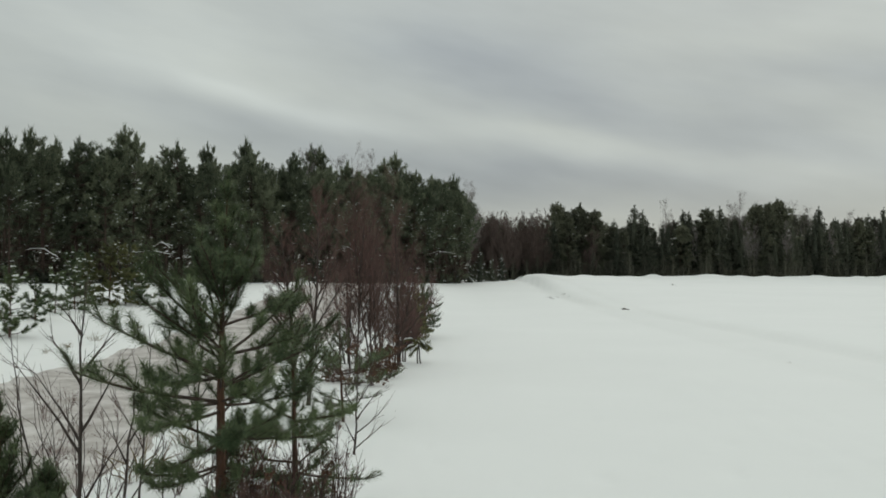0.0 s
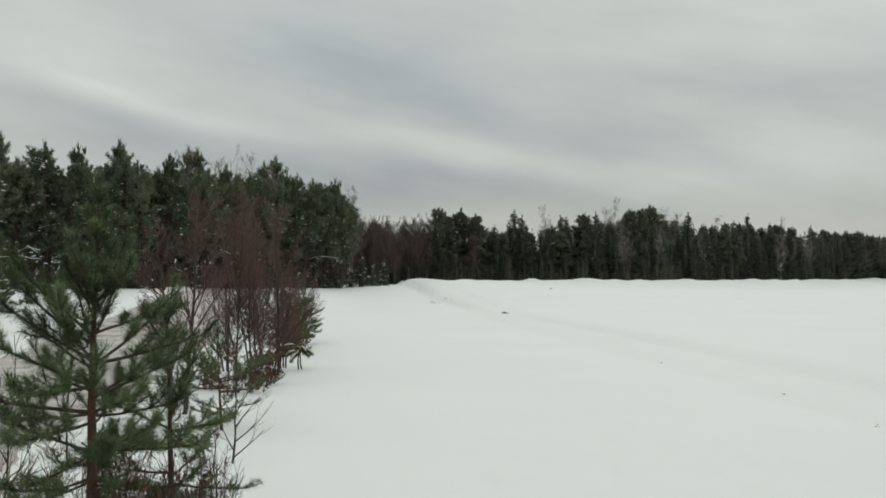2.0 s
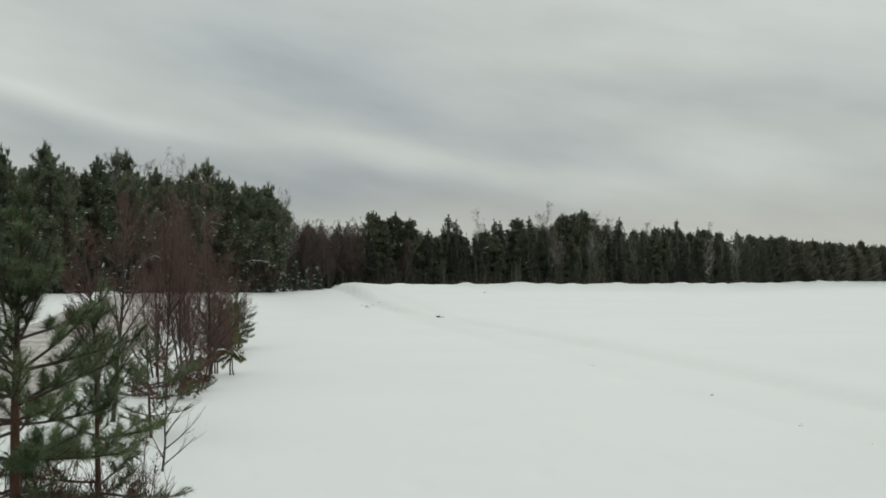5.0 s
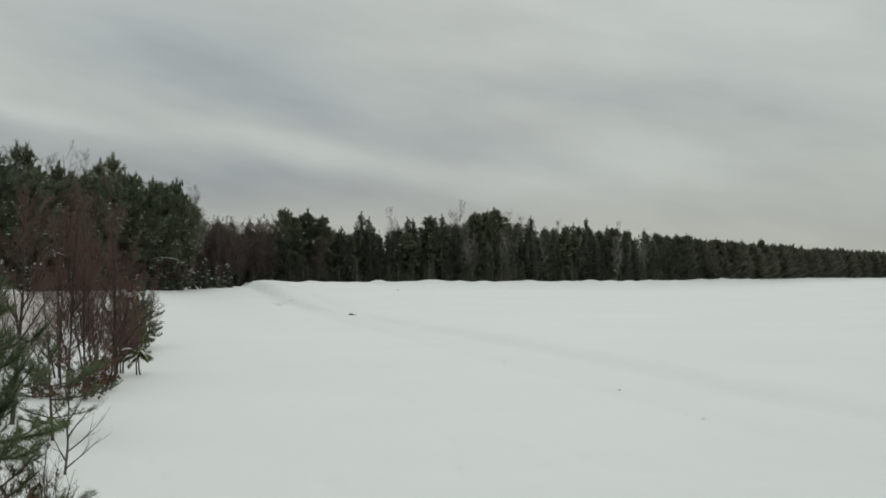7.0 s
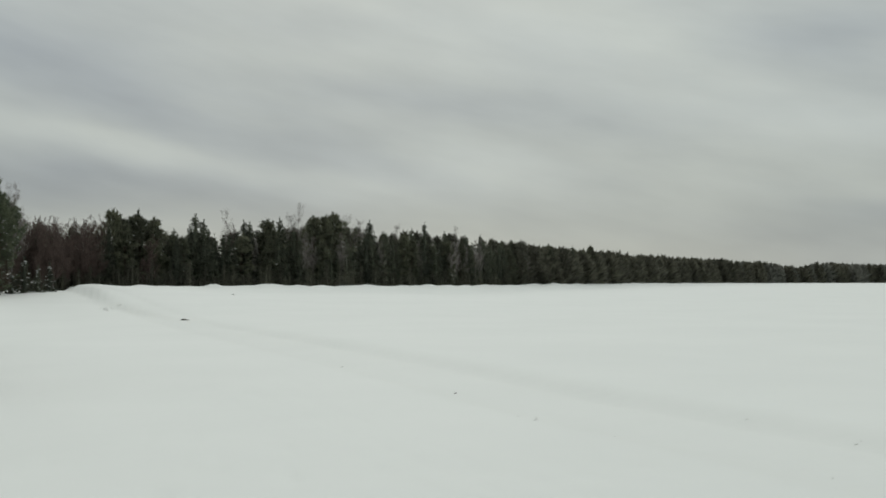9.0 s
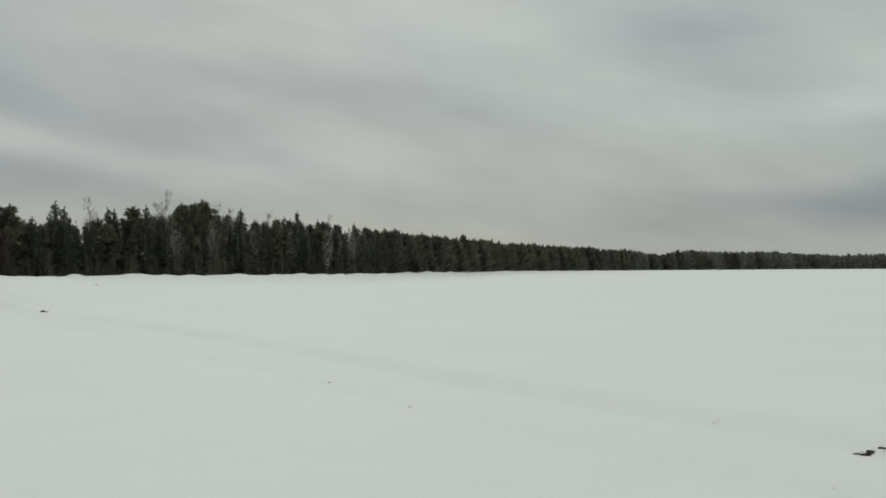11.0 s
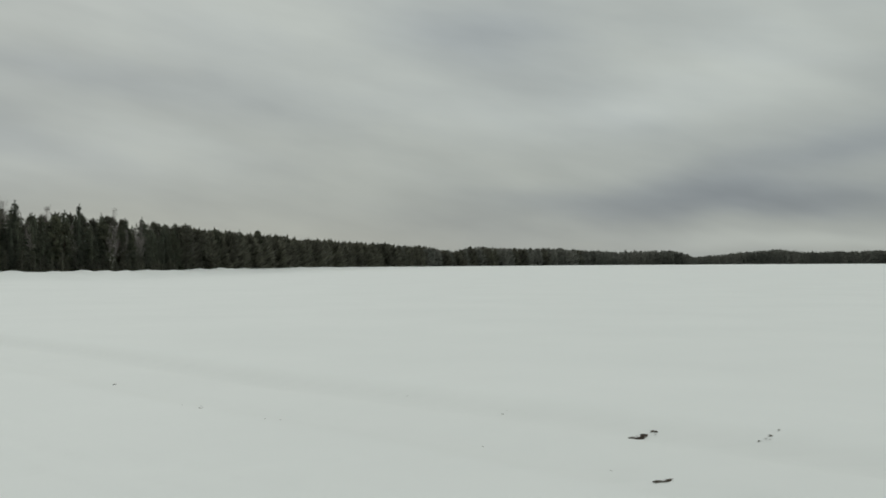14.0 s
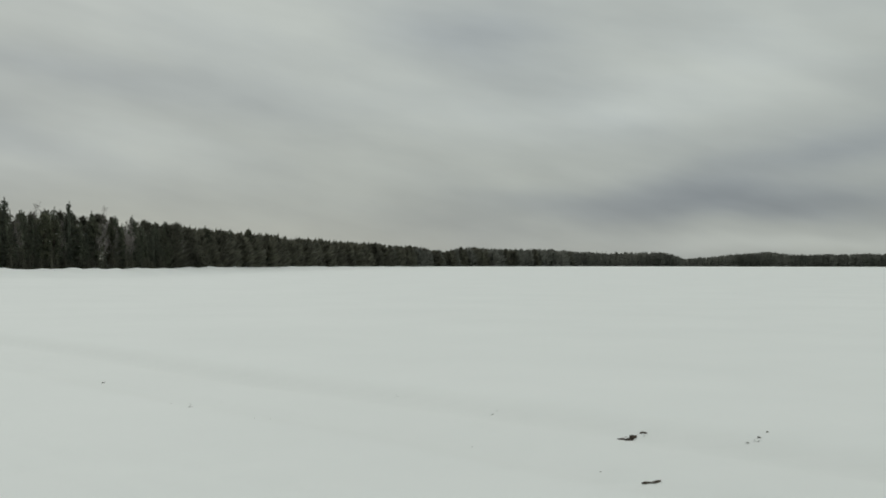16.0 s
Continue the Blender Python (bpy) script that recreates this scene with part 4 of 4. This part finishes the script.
forked_sapling(-3.93, 10.35, 2.75, 61, [(0.10, 165, 42, 1.05), (0.12, 150, 55, 1.2), (0.36, 172, 48, 1.25), (0.40, 158, 50, 0.95), (0.44, 20, 55, 0.9), (0.62, 175, 50, 0.65), (0.66, 15, 48, 0.6),
                                        (0.14, 30, 60, 1.0), (0.8, 160, 55, 0.4)], "bare dark sapling with long limbs fanning over the road's edge", 0.030, (0.06, 0.0), 6)
forked_sapling(-3.5, 10.2, 1.9, 62, [(0.25, 20, 55, 0.8), (0.5, 170, 62, 0.5), (0.6, 10, 60, 0.5)], "thin dark bare sapling beside a young pine", 0.022, (0.22, 0.0), 4)
forked_sapling(-4.75, 11.4, 2.3, 63, [(0.15, 160, 50, 1.1), (0.2, 20, 58, 1.0), (0.45, 150, 55, 0.7)], "thin bare sapling at the road's edge", 0.018, (-0.35, 0.0), 5)
forked_sapling(-5.25, 12.3, 1.9, 64, [(0.2, 170, 52, 0.9), (0.3, 10, 60, 0.8)], "thin bare sapling at the road's edge", 0.016, (-0.3, 0.1), 5)
forked_sapling(-3.75, 11.9, 2.2, 65, [(0.2, 15, 65, 0.9), (0.35, 170, 60, 0.8), (0.5, 40, 60, 0.6)], "thin bare sapling at the road's edge", 0.016, (0.1, 0.0), 4)
forked_sapling(-3.9, 15.4, 2.3, 66, [(0.3, 160, 60, 0.8), (0.4, 10, 58, 0.9), (0.6, 175, 55, 0.5)], "thin bare sapling at the road's edge", 0.02, (0.1, 0.0), 5)

for k, (x, y, h) in enumerate([(-4.2, 11.6, 1.3), (-4.9, 12.6, 1.6), (-3.6, 12.4, 1.2)]):
    set_bare("willow_shrub", x, y, bare_tree(R(160 + k), h, 5, 0.010, 0.55, 0.1, 3, 8, 0.003, 0.85, 0.12, 0.6), "thin reddish leafless shrub at the road's edge", category="shrub")
for k, (x, y, h) in enumerate([(-1.95, 9.35, 1.25), (-1.62, 9.6, 1.15), (-2.12, 10.15, 1.3), (-1.5, 10.3, 1.1)]):
    set_bare("leafy_shrub", x, y, bare_tree(R(180 + k), h, 13, 0.011, 0.5, 0.1, 3, 11, 0.003, 0.75, 0.12, 0.55, 0.06), "dense shrub with withered red-brown leaves under a pine", M_TWIG, category="shrub")

# ---------------------------------------------------------------- beyond the road
for k, (a, r, h) in enumerate([(-24.3, 40.0, 2.3), (-25.6, 41.0, 2.0), (-23.0, 46.0, 1.8), (-22.0, 49.0, 1.7), (-21.0, 51.0, 2.0), (-20.2, 54.0, 2.4), (-19.2, 54.0, 2.9), (-18.3, 55.0, 3.1),
                               (-17.6, 55.0, 2.3), (-26.8, 43.0, 2.6), (-16.4, 60.0, 1.6), (-20.7, 57.0, 2.6)]):
    x, y = polar(a, r)
    olive = k in (5, 6, 7)
    set_pine(x, y, h, 80 + k, "green young pine lightly dusted with snow" if olive else "young pine laden with snow beyond the road", M_NEEDLE_OLIVE if olive else M_NEEDLE,
             False, ROADSIDE, per=42, width=0.026, needle=0.15, base=0.12, reach=0.36 if olive else 0.42, snow=0.10 if olive else 0.3, whorl=0.55, spacing=0.52, bare=0.45, wild=0.4,
             profile=[0.8, 1.0, 1.0, 0.95, 0.9, 0.8, 0.65, 0.4])
small_spruces = Planter([conifer("spruce_tree", forest_spruce(R(95), 4.5, 0.30, 0.35, 0.10, 16, 7), "small spruce laden with snow at the forest edge", M_SPRUCE, M_BARK_DARK,
                                 "small spruces at the forest edge")])
undergrowth = Planter([conifer("spruce_bush", forest_spruce(R(97 + k), 2.0, 0.34, 0.4, 0.05, 8, 5), "low dark spruce bush under the edge pines", M_SPRUCE, M_BARK_DARK,
                               "low spruces under the pines") for k in range(2)])
a = -31.0
while a < 0.8:
    r = float(np.interp(a, FOOT_AZ, FOOT_R)) + rng.uniform(-0.5, 4)
    x, y = polar(a, r)
    undergrowth.put(rng.randrange(2), stand(x, y, rng.uniform(0.5, 1.3), rng.uniform(0, 6), wide=rng.uniform(0.9, 1.5)))
    a += math.degrees(rng.uniform(1.0, 2.4) * (1.0 if a < -6 else 0.6) / r)
for k, (a, r, h) in enumerate([(2.2, 131, 4.2), (2.9, 134, 3.4), (3.5, 138, 3.8), (1.6, 128, 2.6)]):
    x, y = polar(a, r)
    small_spruces.put(0, stand(x, y, h / 4.5, k * 1.3))


# long low boughs of the edge pines with snow lying along them
def snowy_bough(az0, el0, az1, el1, r):
    q = random.Random(int(az0 * 100) + 7)
    ends = [Vector((*polar(a, r + d), 3.0 + r * math.tan(radians(e)))) for a, e, d in ((az0, el0, 2.5), (az1, el1, 0.0))]
    tree = min((o for o in scene.objects if o.name.startswith("pine_tree") and o.parent is None), key=lambda o: (o.matrix_basis.translation.xy - ends[0].xy).length)
    ends[0].xy = tree.matrix_basis.translation.xy
    pts = [ends[0].lerp(ends[1], k / 6) + Vector((0, 0, 0.5 * math.sin(math.pi * k / 6) + q.uniform(-.08, .08))) for k in range(7)]
    wood, cap = Shape(), Shape()
    wood.tube(pts, [0.07 - 0.009 * k for k in range(7)], 5)
    cap.tube([p + Vector((0, 0, 0.07)) for p in pts[1:]], [0.015, 0.032, 0.02, 0.036, 0.028, 0.015], 6)
    for k in range(10):
        c, w = along(pts, q.uniform(0.3, 1.0))
        d = (w + unit(q) * 0.8).normalized()
        wood.tube([c, c + d * 0.5, c + d * 0.9 + Vector((0, 0, -0.1))], [0.02, 0.015, 0.008], 3)
        cap.lump(c + d * 0.5 + Vector((0, 0, 0.01)), 0.13, 0.07, 0.05, q, 0.3, 2, 6)
    br = part("bough", wood, M_BARK_DARK, tree, "long low bough under snow")
    br.matrix_parent_inverse = tree.matrix_basis.inverted()
    snow = part("snow_cover", cap, M_CAP, br, "snow lying along the bough", True)
    stuff(snow)


for row in [(-6.9, 0.75, -5.2, 1.1, 92), (-1.0, 0.7, 0.8, 0.9, 112), (-18.2, 0.5, -15.7, 0.75, 77), (-17.4, 0.95, -15.9, 1.2, 77), (-23.5, 0.8, -21.9, 0.6, 74)]:
    snowy_bough(*row)


def grass_tuft(seed):
    q, sh = random.Random(seed), Shape()
    for _ in range(34):
        p = Vector((q.uniform(-.12, .12), q.uniform(-.12, .12), -0.02))
        d = (Vector((0, 0, 1)) + unit(q) * 0.75).normalized()
        ln = q.uniform(0.15, 0.42)
        sh.spray(p, p + d * ln * 0.5, p + d * ln + Vector((d.x, d.y, -0.4)) * ln * 0.25, 0.012, d.cross(unit(q)).normalized())
    root = thing("grass_tuft", "dry yellow grass tuft poking through the snow", "grass", "grass tufts along the road")
    stuff(part("foliage", sh, M_GRASS, root))
    return root


tufts = Planter([grass_tuft(500 + k) for k in range(3)])
for k, (x, y) in enumerate([(-13.0, 31.5), (-12.9, 33.0), (-13.4, 37.0), (-12.8, 40.5), (-13.2, 46.0), (-4.1, 13.0), (-3.6, 13.8), (-4.3, 16.0), (-3.0, 15.0), (-3.4, 10.6)]):
    tufts.put(k, stand(x, y, 1.0 + 0.2 * (k % 3), k * 1.1, 0.0))

# ---------------------------------------------------------------- bare soil showing through the snow
def set_clod(x, y, size, seed, bits=4, low=1.0, spread=1.5, main=0.34, deep=0.35):
    q = random.Random(seed)
    root = thing("soil_clod", "dark frozen soil clods showing through the snow", "soil", "soil clods along the old track")
    turn = q.uniform(-.25, .25) - math.atan2(x, y) * (deep < 0.2)
    base = ground_z(x, y)
    for k in range(bits):
        sh, r = Shape(), size * (main if k == 0 else q.uniform(0.08, 0.22))
        dx, dy = (0, 0) if k == 0 else (q.uniform(-spread, spread) * size, q.uniform(-deep, deep) * spread * size)
        wx, wy = x + dx * math.cos(turn) - dy * math.sin(turn), y + dx * math.sin(turn) + dy * math.cos(turn)
        sh.lump((dx, dy, ground_z(wx, wy) - base - 0.004), r * q.uniform(1, 1.5), r * q.uniform(.6, .95), r * low * (q.uniform(.5, .75) if k == 0 else q.uniform(.25, .5)), q, 0.5, 4, 10)
        part("clod", sh, M_SOIL, root)
    root.matrix_basis = Matrix.Translation((x, y, base)) @ Matrix.Rotation(turn, 4, "Z")


# the bits at (11.7, 8.2) and (14.4, 12.5) stand in for shaded hollows
for k, (x, y, size, bits, low, spread, main) in enumerate([
        (14.2, 9.15, 0.26, 26, 1.1, 1.15, 0.36), (11.75, 7.33, 0.24, 26, 0.35, 1.15, 0.24), (14.9, 7.2, 0.16, 6, 0.5, 1.6, 0.14), (11.7, 8.2, 0.12, 5, 0.4, 1.6, 0.14),
        (14.4, 12.5, 0.12, 5, 0.5, 1.8, 0.2), (11.8, 10.7, 0.06, 3, 0.5, 1.6, 0.25), (11.7, 23.4, 0.075, 3, 1.0, 1.5, 0.4), (11.4, 31.6, 0.10, 2, 1.0, 1.2, 0.4),
        (13.2, 70.0, 0.36, 9, 1.0, 1.0, 0.36), (10.7, 89.0, 0.42, 34, 0.6, 2.6, 0.2), (27.5, 115.0, 0.3, 3, 1.0, 1.5, 0.4), (11.2, 18.4, 0.05, 2, 1.0, 1.5, 0.3),
        # the lumps at (-1.0, 20.2) and (-1.2, 19.0) stand in for leaf debris
        (11.2, 15.5, 0.05, 2, 1.0, 1.5, 0.3), (-1.0, 20.2, 0.05, 4, 1.0, 1.5, 0.3), (-1.2, 19.0, 0.04, 3, 1.0, 1.5, 0.3),
        (10.85, 18.6, 0.05, 4, 0.6, 1.8, 0.3), (10.8, 17.8, 0.07, 4, 0.6, 1.8, 0.3), (10.9, 15.6, 0.06, 6, 0.5, 2.4, 0.25), (14.1, 23.5, 0.07, 4, 0.5, 2.0, 0.3), (14.4, 16.4, 0.05, 3, 0.5, 1.8, 0.3), (14.6, 15.5, 0.05, 4, 0.5, 1.8, 0.3)]):
    set_clod(x, y, size, 430 + k, bits, low, spread, main, {1: 0.13, 9: 3.2}.get(k, 0.35))
